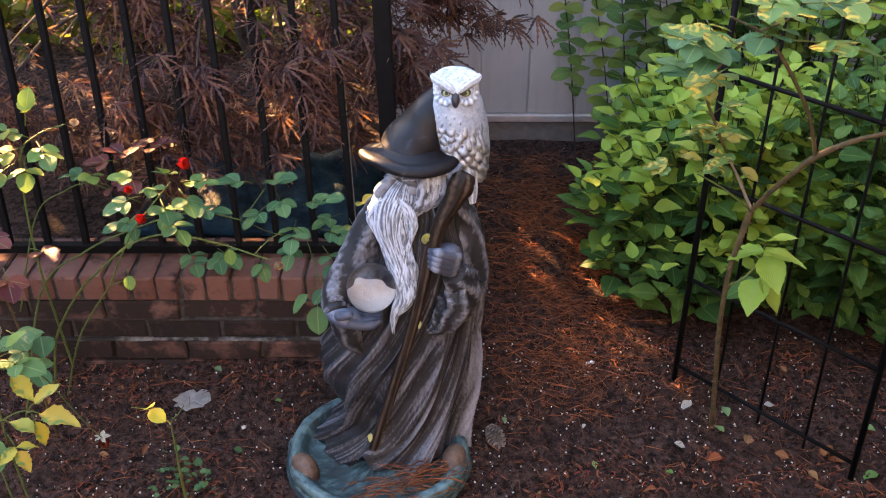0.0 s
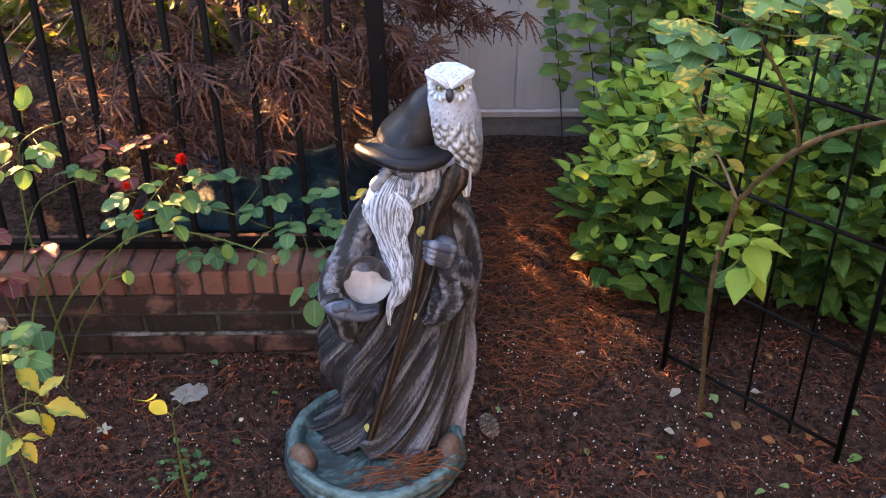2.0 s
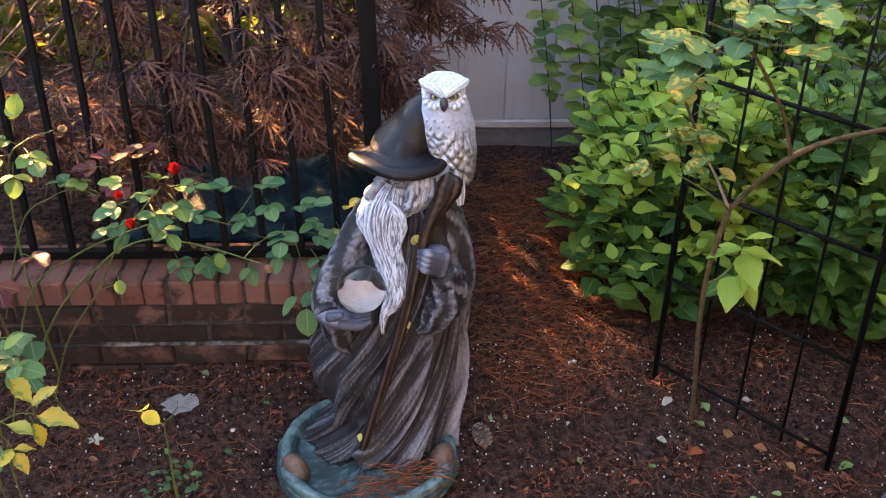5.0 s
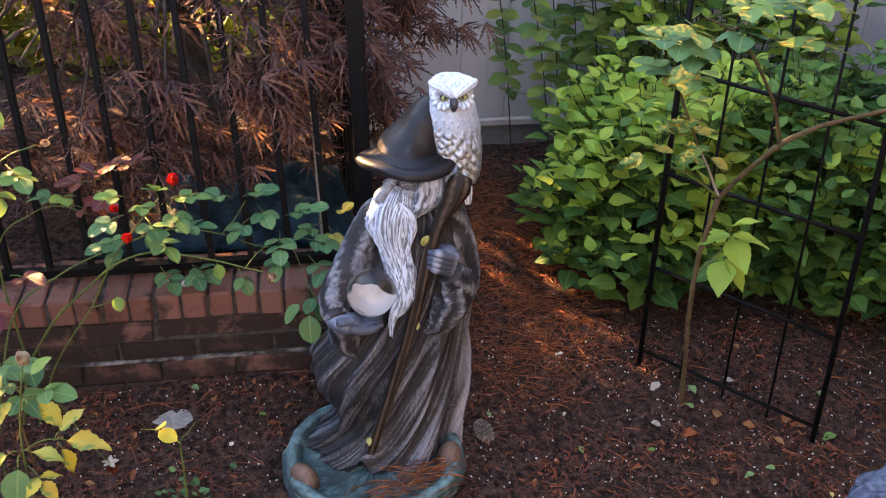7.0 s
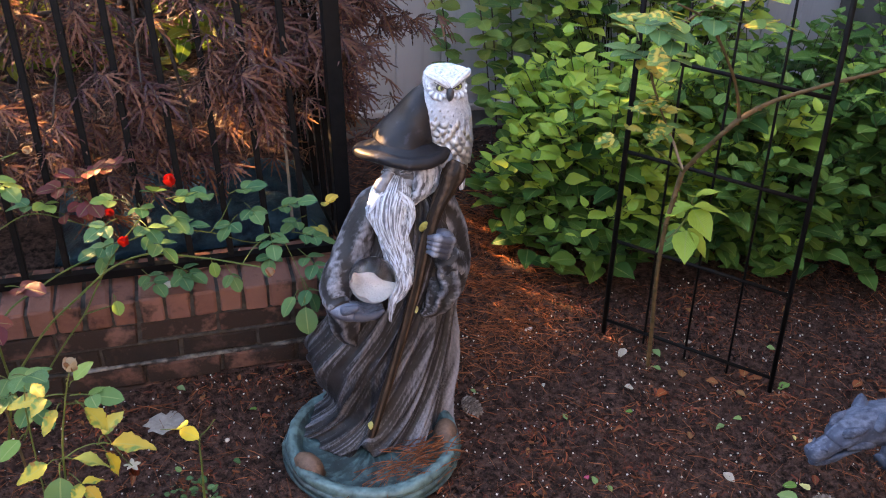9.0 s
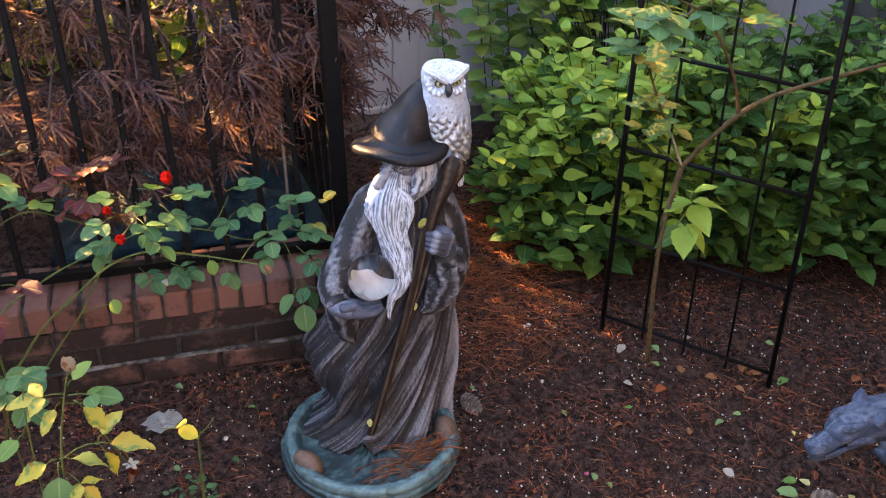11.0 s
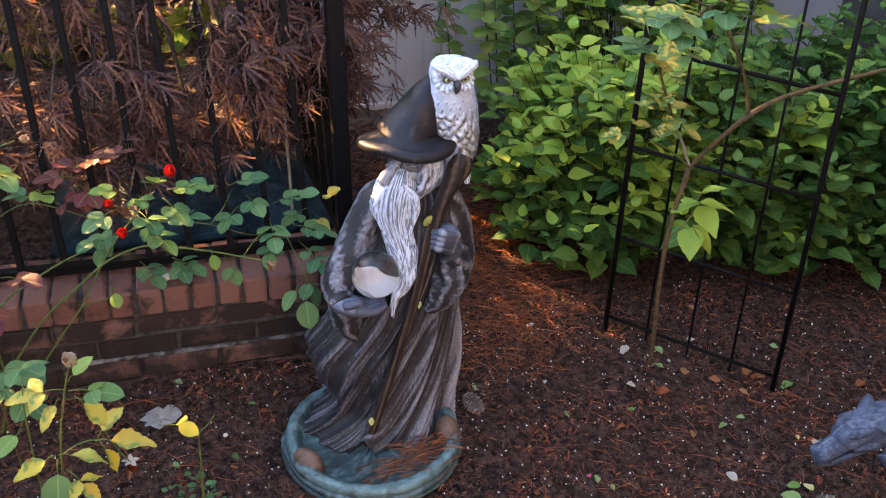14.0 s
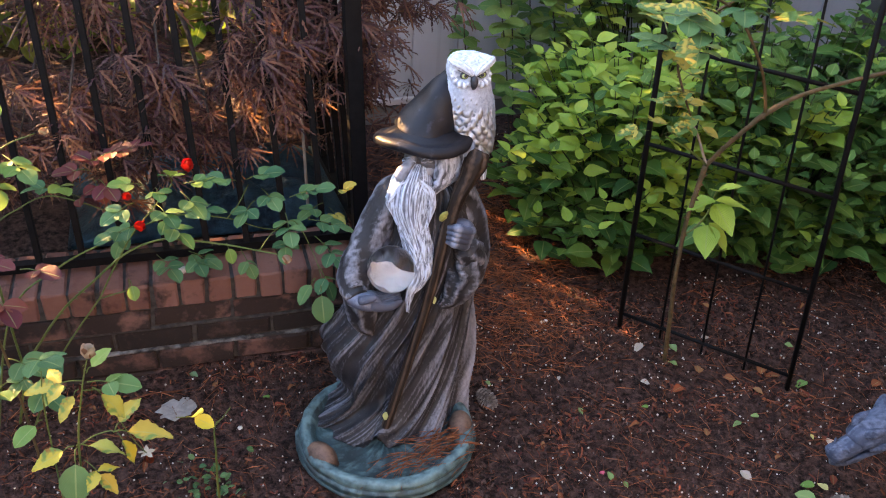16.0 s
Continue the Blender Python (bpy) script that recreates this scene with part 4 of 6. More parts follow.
        tube(bm, [(head.x + sx * 0.040, head.y - 0.026, head.z + 0.026, 0.010), (head.x + sx * 0.030, head.y - 0.006, head.z + 0.023, 0.012), (head.x + sx * 0.022, head.y + 0.012, head.z + 0.018, 0.010)], M["owl"], 18, 6, lambda s, th: (1 + 0.05 * nz(s * 9, th, 1), 0.5 + 0.4 * nz(s * 12, th * 2, 5)))
        # dark line under the brow
        tube(bm, [(head.x + sx * 0.006, head.y - 0.0455, head.z + 0.000, 0.0022), (head.x + sx * 0.018, head.y - 0.0430, head.z + 0.0085, 0.0036), (head.x + sx * 0.033, head.y - 0.0350, head.z + 0.0145, 0.0020)], M["beak"], 8, 4)
        eye = (head.x + sx * 0.0195, head.y - 0.0385, head.z + 0.0015)
        blob(bm, eye, (0.0105, 0.0055, 0.0090), (0, 0, 0), M["beak"], 16, 10)
        blob(bm, (eye[0], eye[1] - 0.0012, eye[2]), (0.0082, 0.0058, 0.0070), (0, 0, 0), M["eye"], 16, 10)
        blob(bm, (eye[0] - sx * 0.0008, eye[1] - 0.0058, eye[2] + 0.0008), (0.0040, 0.002, 0.0040), (0, 0, 0), M["beak"], 10, 6)
        tube(bm, [(head.x + sx * 0.008, head.y - 0.042, head.z - 0.016, 0.004), (head.x + sx * 0.022, head.y - 0.039, head.z - 0.021, 0.0075), (head.x + sx * 0.037, head.y - 0.030, head.z - 0.014, 0.0065), (head.x + sx * 0.043, head.y - 0.022, head.z + 0.002, 0.003)], M["owl"], 20, 8, lambda s, th: (1 + 0.16 * math.sin(s * 30), 0.40 + 0.35 * math.sin(s * 30)))
    tube(bm, [(head.x - 0.001, head.y - 0.042, head.z + 0.001, 0.006), (head.x - 0.001, head.y - 0.052, head.z - 0.007, 0.0085), (head.x - 0.001, head.y - 0.052, head.z - 0.019, 0.0066), (head.x - 0.001, head.y - 0.046, head.z - 0.029, 0.0015)], M["beak"], 14, 6)
    # tail and feet
    tube(bm, [(0.052, 1.716, 0.80, 0.022), (0.058, 1.700, 0.765, 0.020), (0.063, 1.685, 0.730, 0.0155), (0.064, 1.678, 0.706, 0.009)], M["owl"], 18, 6, lambda s, th: (1 + 0.1 * math.cos(6 * th), 0.45 + 0.4 * math.cos(6 * th)), 0.45)
    for k in range(3):
        x = 0.014 + 0.008 * k
        tube(bm, [(x + 0.010, 1.708, 0.790, 0.007), (x + 0.004, 1.688, 0.795, 0.0065), (x, 1.674, 0.784, 0.0055), (x - 0.002, 1.670, 0.772, 0.003)], M["owl"], 10, 5, lambda s, th: (1, 0.15 + 0.25 * math.cos(th)))

    bmesh.ops.translate(bm, vec=(0.165, -1.605, 0), verts=bm.verts)
    ob = part("garden_statue", bm, [MAT[k] for k in names])
    ob.location = (-0.165, 1.605, 0)
    tagged(ob, "painted statue of a robed wizard, white owl on his staff", "statue")


build_statue()

bm = bmesh.new()
bmesh.ops.create_uvsphere(bm, u_segments=64, v_segments=32, radius=0.0550)
ball = part("crystal_ball", bm, MAT["glass"])
ball.location = (-0.158, 1.622, 0.523)
ball.visible_shadow = False
# white bowl added inside, standing in for sky light refracted by the glass
liner = bmesh.new()
rings = []
for k in range(9):
    t = 0.06 + 0.94 * k / 8
    ph = [-math.pi / 2 + t * math.pi * (0.38 + 0.06 * noise.noise(Vector((math.cos(a) * 1.9, math.sin(a) * 1.9, 2.0)))) for a in np.linspace(0, 2 * math.pi, 36, endpoint=False)]
    rings.append([Vector((0.037 * math.cos(f) * math.cos(a), 0.037 * math.cos(f) * math.sin(a), 0.037 * math.sin(f))) * (1 + 0.10 * noise.noise(Vector((math.cos(a) * 4 * t, math.sin(a) * 4 * t, k * 0.7))) + 0.035 * abs(math.sin(4.5 * a + 0.7))) for f, a in zip(ph, np.linspace(0, 2 * math.pi, 36, endpoint=False))])
loft(liner, rings, 0, None, (True, False))
bmesh.ops.solidify(liner, geom=liner.faces[:], thickness=0.0012)
ob = part("liner", liner, MAT["liner"], ball, "white bowl added in the glass for its bright lower half")
ob.location = (0.004, -0.004, -0.010)
ob.rotation_euler = (radians(14), radians(16), 0)
tagged(ball, "clear glass ball resting in the statue's open palm", "glass ball")


# ---- trellis ----
def build_trellis():
    foot_l, foot_r = Vector((0.646, 1.918, 0.0)), Vector((1.004, 1.553, 0.0))
    lean = Vector((0.030, 0.150, 1.0))
    lean_r = Vector((0.030, 0.150, 1.0))
    ob = empty("trellis", foot_l, "leaning black metal garden trellis with square grid", "trellis")

    def bar(name, a, b, w):
        m = bmesh.new()
        tube(m, [(*(a - foot_l), w / 2), (*(b - foot_l), w / 2)], 0, 10, 1)
        part(name, m, MAT["iron"], ob)

    def at(s, z):
        p, q = foot_l + lean * z, foot_r + lean_r * z
        return p.lerp(q, s)

    bar("post", at(0, -0.05), at(0, 1.6), 0.0160)
    bar("post", at(1, -0.05), at(1, 1.6), 0.0150)
    for z in (0.035, 0.30, 0.575, 0.85, 1.12, 1.39):
        bar("rail", at(0, z), at(1, z), 0.0115)
    for s in (0.25, 0.5, 0.75):
        bar("upright", at(s, 0.0), at(s, 1.55), 0.0075)


build_trellis()


# ---- the beast statue ----
def build_beast():
    bm = bmesh.new()
    nz = lambda x, y, z: noise.noise(Vector((x, y, z)))

    def hide(s, th):
        g = nz(s * 7, math.cos(th) * 1.6, math.sin(th) * 1.6)
        h = nz(s * 40, math.cos(th) * 7, math.sin(th) * 7)
        return 1 + 0.10 * g + 0.03 * h, 0.45 + 0.4 * g + 0.5 * h

    # upper jaw and skull, stepping up at the brow, then the neck
    tube(bm, [(0.0, 0.0, 0.000, 0.012), (0.010, 0.0, 0.002, 0.026), (0.045, 0.0, 0.006, 0.030), (0.085, 0.0, 0.020, 0.032), (0.100, 0.0, 0.036, 0.043), (0.140, 0.0, 0.044, 0.050), (0.20, 0.0, 0.048, 0.060), (0.30, 0.0, 0.02, 0.07), (0.42, 0.0, -0.01, 0.085), (0.55, 0.0, -0.10, 0.10), (0.60, 0.0, -0.22, 0.10)], 0, 48, 9, hide)
    # lower jaw, set back below the mouth
    tube(bm, [(0.022, 0.0, -0.032, 0.012), (0.06, 0.0, -0.036, 0.022), (0.11, 0.0, -0.026, 0.028), (0.18, 0.0, -0.008, 0.03)], 0, 28, 6, hide)
    for sy in (-1, 1):
        # pointed ear, cheek fold, brow and nostril rim
        tube(bm, [(0.200, sy * 0.034, 0.078, 0.034), (0.206, sy * 0.042, 0.100, 0.026), (0.202, sy * 0.046, 0.124, 0.005)], 0, 16, 5, None, 0.7)
        tube(bm, [(0.105, sy * 0.036, 0.018, 0.006), (0.135, sy * 0.046, 0.030, 0.013), (0.175, sy * 0.050, 0.022, 0.013), (0.205, sy * 0.048, 0.004, 0.005)], 0, 16, 7, hide)
        tube(bm, [(0.088, sy * 0.020, 0.062, 0.010), (0.102, sy * 0.028, 0.074, 0.015), (0.132, sy * 0.034, 0.076, 0.013), (0.165, sy * 0.036, 0.080, 0.006)], 0, 16, 6, hide)
        tube(bm, [(0.030 + 0.009 * math.cos(a), sy * (0.020 + 0.006 * math.cos(a)), 0.022 + 0.009 * math.sin(a), 0.0038) for a in np.linspace(0, 5.6, 8)], 0, 8, 3)
        tube(bm, [(0.05, sy * 0.024, -0.020, 0.004), (0.10, sy * 0.033, -0.006, 0.007), (0.16, sy * 0.040, 0.000, 0.006)], 0, 10, 5)
        tube(bm, [(0.55, sy * 0.07, -0.14, 0.045), (0.54, sy * 0.085, -0.22, 0.035), (0.53, sy * 0.085, -0.30, 0.03), (0.50, sy * 0.085, -0.315, 0.03)], 0, 16, 6, hide)
    blob(bm, (0.72, 0, -0.20), (0.17, 0.12, 0.12), (0, 0, 0), 0, 28, 16, lambda d: (1 + 0.1 * nz(d.x * 3, d.y * 3, d.z * 3), 0.5 + 0.4 * nz(d.x * 6, d.y * 6, d.z * 6)))
    ob = part("beast_statue", bm, MAT["beast"])
    ob.location = BEAST
    ob.scale = (0.80, 0.80, 0.80)
    ob.rotation_euler = (0, 0, radians(8))
    tagged(ob, "blue-grey stone statue of a crouching beast, snout low over the soil", "statue")


BEAST = (0.735, 1.10, 0.258)
build_beast()


# ---- foliage helpers ----
def stem(name, points, material, parent, n=8, steps=6, label="", thorns=0, seed=0):
    """A cane through (x, y, z, radius) points, with short prickles."""
    bm = bmesh.new()
    off = parent.location
    path = smooth_path(points, steps)
    tube(bm, [(q[0] - off.x, q[1] - off.y, q[2] - off.z, q[3]) for q in points], 0, n, steps, lambda s, th: (1 + 0.08 * noise.noise(Vector((s * 30, th, seed))), 0.5))
    rnd = random.Random(seed)
    for _ in range(thorns):
        q = path[rnd.randrange(2, len(path) - 1)]
        th = rnd.uniform(0, 6.28)
        d = Vector((math.cos(th), math.sin(th), -0.2)).normalized()
        p = Vector(q[:3]) - off
        tube(bm, [(*p, q[3] * 0.7), (*(p + d * (q[3] + 0.003)), q[3] * 0.35), (*(p + d * (q[3] + 0.007)), 0.0004)], 0, 5, 1)
    return part(name, bm, material, parent, label)


def aim(direction, spin=0.0):
    """The turn that lays +x along direction, with the leaf's face as far up as it goes."""
    x = Vector(direction).normalized()
    up = Vector((0, 0, 1)) if abs(x.z) < 0.95 else Vector((0, -1, 0.2))
    y = up.cross(x).normalized()
    z = x.cross(y)
    m = Matrix((x, y, z)).transposed()
    return m.to_4x4() @ Matrix.Rotation(spin, 4, "X")


def hang(mesh, name, at, direction, spin, scale, parent):
    ob = new(name, mesh)
    ob.parent = parent
    ob.matrix_local = Matrix.Translation(Vector(at) - parent.location) @ aim(direction, spin) @ Matrix.Scale(scale, 4)
    return ob


HYD = [leaf_template(0.100, 0.070, 12, 0.70, 0.20, 0.20, 0.030, 0.020, s, 1.0) for s in range(5)]
HYD_YOUNG = [template_mesh("hydrangea_leaf", t, MAT["hydrangea_young"]) for t in HYD]
HYD_MESH = [template_mesh("hydrangea_leaf", t, MAT["hydrangea"]) for t in HYD]
OVAL = [leaf_template(0.075, 0.054, 8, 0.92, 0.18, 0.12, 0.0, 0.012, s, 0.62) for s in range(4)]
SHRUB_MESH = [template_mesh("shrub_leaf", t, MAT["shrub"]) for t in OVAL]
ROSE = [leaf_template(0.046, 0.036, 9, 0.92, 0.15, 0.18, 0.02, 0.015, s, 0.62) for s in range(4)]
SLIM = [leaf_template(0.050, 0.028, 12, 0.80, 0.22, 0.30, 0.075, 0.05, s) for s in range(4)]
ROSE_MESH = {k: [template_mesh("rose_leaf", t, MAT[k]) for t in (SLIM if k in ("rose_yellow", "sepal") else ROSE)] for k in ("sepal", "rose", "rose_lit", "rose_sick", "rose_blotched", "rose_gold", "rose_yellow", "rose_red")}


# ---- hydrangea bush ----
def build_hydrangea(name, centre, size, shoots, label, seed, near, low=1.0, pale_share=0.75):
    rnd = random.Random(seed)
    bush = empty(name, (centre[0], centre[1], 0.0), label, "shrub", "hydrangea bushes")
    picks, stems = [], bmesh.new()
    for _ in range(shoots):
        th, k = rnd.uniform(0, 2 * math.pi), rnd.random() ** 0.55
        up = rnd.uniform(0.12, 1.0)
        if up < 0.6 and rnd.random() > low:
            continue
        young = rnd.random() < pale_share
        shell = math.sqrt(max(0.0, 1 - (up - 0.30) ** 2 * 1.5)) if up > 0.30 else 0.80 + 0.2 * up / 0.3
        rr = shell * (0.55 + 0.45 * k)
        lump = 1 + 0.22 * noise.noise(Vector((math.cos(th) * 2, math.sin(th) * 2, up * 3 + seed)))
        tip = Vector((centre[0] + size[0] * rr * math.cos(th) * lump, centre[1] + size[1] * rr * math.sin(th) * lump, size[2] * up * lump))
        out = Vector((math.cos(th) * 0.45, math.sin(th) * 0.45, 1.0)).normalized()
        root = Vector((centre[0], centre[1], 0.0)).lerp(Vector((tip.x, tip.y, 0.0)), 0.55)
        tube(stems, [(*(root - bush.location), 0.0026), (*(Vector((root.x, root.y, tip.z * 0.5)).lerp(tip, 0.25) - bush.location), 0.0023), (*(tip - bush.location), 0.0014)], 0, 5, 3)
        spin0 = rnd.uniform(0, math.pi)
        for level in range(rnd.choice((3, 4, 4, 5))):
            p = tip - out * (0.045 * level + 0.008 * level * level)
            if p.z < 0.05:
                break
            for s in range(2):
                a = spin0 + level * math.pi / 2 + s * math.pi + rnd.uniform(-0.25, 0.25)
                rise = (0.85, 0.40, 0.18, 0.0, -0.15)[level] + rnd.uniform(-0.2, 0.2)
                d = Vector((math.cos(a), math.sin(a), rise))
                sc = (0.52, 0.80, 0.92, 0.95, 0.90)[level] * rnd.uniform(0.8, 1.15)
                # pale leaves are young tips; thinning them lower down puts shade in colour
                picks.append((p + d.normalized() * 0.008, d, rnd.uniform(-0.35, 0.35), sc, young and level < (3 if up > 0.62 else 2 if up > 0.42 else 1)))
    tagged(part("twig_mass", stems, MAT["hydrangea_stem"], bush), kind="stuff")
    picks.sort(key=lambda q: q[0].y - 0.25 * q[0].z + 0.1 * q[0].x)
    for i, (p, d, spin, sc, pale_tip) in enumerate(picks[:near]):
        hang((HYD_YOUNG if pale_tip else HYD_MESH)[i % 5], "leaf", p, d, spin, sc, bush)
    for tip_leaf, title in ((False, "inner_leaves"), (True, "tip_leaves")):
        rest = [Matrix.Translation(p - bush.location) @ aim(d, spin) @ Matrix.Scale(sc, 4) for p, d, spin, sc, pale_tip in picks[near:] if pale_tip == tip_leaf]
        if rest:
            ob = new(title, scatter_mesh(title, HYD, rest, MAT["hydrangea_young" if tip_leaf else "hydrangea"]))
            ob.parent = bush
            tagged(ob, kind="stuff")


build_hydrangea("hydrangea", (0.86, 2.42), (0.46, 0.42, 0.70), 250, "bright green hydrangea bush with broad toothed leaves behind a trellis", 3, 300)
# these two get few pale leaves, so their shade is in the leaf colour
build_hydrangea("hydrangea", (1.42, 2.38), (0.62, 0.46, 0.72), 360, "hydrangea bush hanging low over the soil, darkened as in shade", 8, 220, 1.0, 0.12)
build_hydrangea("hydrangea", (1.92, 2.12), (0.46, 0.52, 0.85), 210, "hydrangea bush at the right-hand end, darkened as in shade", 12, 100, 1.0, 0.06)
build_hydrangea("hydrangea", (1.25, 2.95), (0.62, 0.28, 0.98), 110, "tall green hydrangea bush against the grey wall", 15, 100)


# ---- shrub with oval leaves by the grey wall ----
def build_oval_shrub():
    rnd = random.Random(21)
    shrub = empty("oval_leaf_shrub", (0.72, 2.98, 0.0), "slender shrub with oval dark green leaves on upright stems", "shrub")
    for s in range(12):
        x, y = 0.53 + 0.075 * s + rnd.uniform(-0.03, 0.03), rnd.uniform(2.82, 3.18)
        h = rnd.uniform(0.85, 1.25)
        lean = (rnd.uniform(-0.26, -0.10), rnd.uniform(-0.12, 0.0))
        pts = [(x, y, 0.0, 0.0026), (x + lean[0] * 0.4, y + lean[1] * 0.4, h * 0.5, 0.0023), (x + lean[0], y + lean[1], h, 0.002)]
        stem("stem", pts, MAT["bark"], shrub, 6, 5)
        path = smooth_path(pts, 9)
        for k, q in enumerate(path[6:]):
            for side in (0, 1, 2, 3):
                a = rnd.uniform(0, 6.28)
                d = Vector((math.cos(a), math.sin(a) - 0.3, rnd.uniform(-0.2, 0.35)))
                hang(SHRUB_MESH[rnd.randrange(4)], "leaf", Vector(q[:3]), d, rnd.uniform(-0.5, 0.5), rnd.uniform(0.7, 1.15), shrub)


build_oval_shrub()


# ---- thorny cane with spotted leaves ----
def leaflets(parent, at, direction, kind, count=5, size=1.0, seed=0, stalk=True):
    """A rose leaf: leaflets in pairs along a stalk, one at the tip."""
    rnd = random.Random(seed)
    d = Vector(direction).normalized()
    side = d.cross(Vector((0, 0, 1)))
    side = side.normalized() if side.length > 0.1 else Vector((1, 0, 0))
    length = 0.03 * size * (count // 2 + 0.6)
    end = Vector(at) + d * length + Vector((0, 0, -0.1 * length))
    if stalk:
        stem("stalk", [(*at, 0.0013 * size), (*((Vector(at) + end) / 2 + Vector((0, 0, 0.004))), 0.0012 * size), (*end, 0.0008)], MAT["cane_green"], parent, 5, 3)
    meshes = ROSE_MESH[kind]
    hang(meshes[rnd.randrange(4)], "leaf", end, d + Vector((0, 0, -0.15)), rnd.uniform(-0.3, 0.3), 1.15 * size, parent)
    for i in range(count // 2):
        p = Vector(at).lerp(end, 1 - 0.36 * (i + 0.55))
        for s in (-1, 1):
            hang(meshes[rnd.randrange(4)], "leaf", p, side * s + d * 0.55 + Vector((0, 0, rnd.uniform(-0.25, 0.3))), rnd.uniform(-0.4, 0.4), size * rnd.uniform(0.85, 1.08), parent)


def build_thorny_rose():
    rnd = random.Random(31)
    rose = empty("rose_cane", (0.703, 1.730, 0.0), "thorny rose cane with yellow-spotted green leaves beside the trellis", "rose bush")
    stem("cane", [(0.705, 1.733, -0.01, 0.0066), (0.690, 1.735, 0.15, 0.0062), (0.675, 1.738, 0.29, 0.0061), (0.668, 1.742, 0.46, 0.0061), (0.680, 1.748, 0.57, 0.0066), (0.693, 1.755, 0.640, 0.0074)], MAT["cane_brown"], rose, 10, 8, "", 26, 1)
    stem("cane", [(0.693, 1.755, 0.640, 0.0062), (0.722, 1.728, 0.712, 0.0060), (0.750, 1.704, 0.770, 0.0060), (0.778, 1.690, 0.812, 0.0070), (0.855, 1.690, 0.851, 0.0056), (0.975, 1.690, 0.879, 0.0053), (1.131, 1.690, 0.906, 0.0048), (1.30, 1.70, 0.922, 0.0047), (1.6, 1.72, 0.94, 0.0039)], MAT["cane_brown"], rose, 10, 8, "", 18, 2)
    stem("cane", [(0.776, 1.690, 0.812, 0.0050), (0.768, 1.690, 0.842, 0.0042), (0.748, 1.690, 0.895, 0.0039), (0.725, 1.690, 0.939, 0.0038), (0.667, 1.690, 1.025, 0.0036), (0.619, 1.70, 1.076, 0.0031), (0.55, 1.70, 1.11, 0.0023)], MAT["cane_brown"], rose, 8, 8, "", 10, 3)
    stem("cane", [(0.694, 1.754, 0.642, 0.0040), (0.672, 1.752, 0.682, 0.0036), (0.650, 1.75, 0.724, 0.0033), (0.628, 1.75, 0.760, 0.0028), (0.611, 1.75, 0.790, 0.0020)], MAT["cane_pale"], rose, 8, 6)
    stem("cane", [(0.690, 1.752, 0.645, 0.0030), (0.645, 1.750, 0.682, 0.0027), (0.602, 1.750, 0.712, 0.0024), (0.56, 1.76, 0.732, 0.0016)], MAT["cane_green"], rose, 8, 6)
    stem("cane", [(0.611, 1.75, 0.79, 0.0022), (0.575, 1.752, 0.86, 0.0030), (0.545, 1.75, 0.935, 0.0033), (0.57, 1.75, 1.0, 0.0031), (0.62, 1.748, 1.055, 0.0031), (0.68, 1.74, 1.09, 0.0023)], MAT["cane_brown"], rose, 8, 6, "", 6, 4)
    spots = [(0.500, 1.80, 0.765), (0.530, 1.79, 0.735), (0.560, 1.775, 0.728), (0.545, 1.77, 0.790), (0.575, 1.76, 0.815), (0.610, 1.745, 0.800), (0.628, 1.745, 0.772), (0.595, 1.745, 0.845), (0.545, 1.76, 0.850), (0.515, 1.77, 0.830), (0.570, 1.75, 0.885), (0.620, 1.745, 0.850)]
    for i, p in enumerate(spots):
        a = rnd.uniform(0, 6.28)
        leaflets(rose, p, (math.cos(a), math.sin(a) * 0.6 - 0.4, 0.1), "rose_sick" if i % 4 else "rose_blotched", 3, rnd.uniform(0.70, 0.95), i)
    for i, p in enumerate([(0.525, 1.755, 0.965), (0.545, 1.75, 0.985), (0.50, 1.755, 0.955), (0.56, 1.75, 0.945), (0.63, 1.745, 0.765), (0.507, 1.80, 0.742)]):
        leaflets(rose, p, (rnd.uniform(-1, 1), -0.6, -0.1), "rose_blotched", 1, rnd.uniform(0.6, 0.9), 30 + i)
    top = [(0.43, 1.69, 1.08), (0.47, 1.70, 1.03), (0.50, 1.69, 1.11), (0.54, 1.68, 1.06), (0.57, 1.68, 1.12), (0.60, 1.70, 1.04), (0.64, 1.70, 1.10), (0.67, 1.68, 1.07), (0.68, 1.69, 1.14), (0.52, 1.70, 0.97), (0.56, 1.69, 1.01), (0.62, 1.68, 1.16), (0.72, 1.71, 1.10)]
    for i, p in enumerate(top):
        a = rnd.uniform(0, 6.28)
        leaflets(rose, p, (math.cos(a), math.sin(a) - 0.3, 0.15), "rose_sick" if i % 3 else "rose", 5, rnd.uniform(1.05, 1.35), 40 + i)
    for i, p in enumerate([(1.18, 1.77, 0.93), (1.30, 1.77, 0.97), (0.92, 1.77, 1.16), (1.05, 1.76, 1.18)]):
        leaflets(rose, p, (rnd.uniform(-1, 1), -0.6, 0.3), "rose", 5, 1.3, 70 + i)

    # broad-leaved side shoot
    stem("side_shoot", [(0.668, 1.742, 0.44, 0.003), (0.705, 1.748, 0.455, 0.003), (0.738, 1.755, 0.50, 0.0025), (0.745, 1.755, 0.56, 0.002)], MAT["cane_green"], rose, 7, 5)
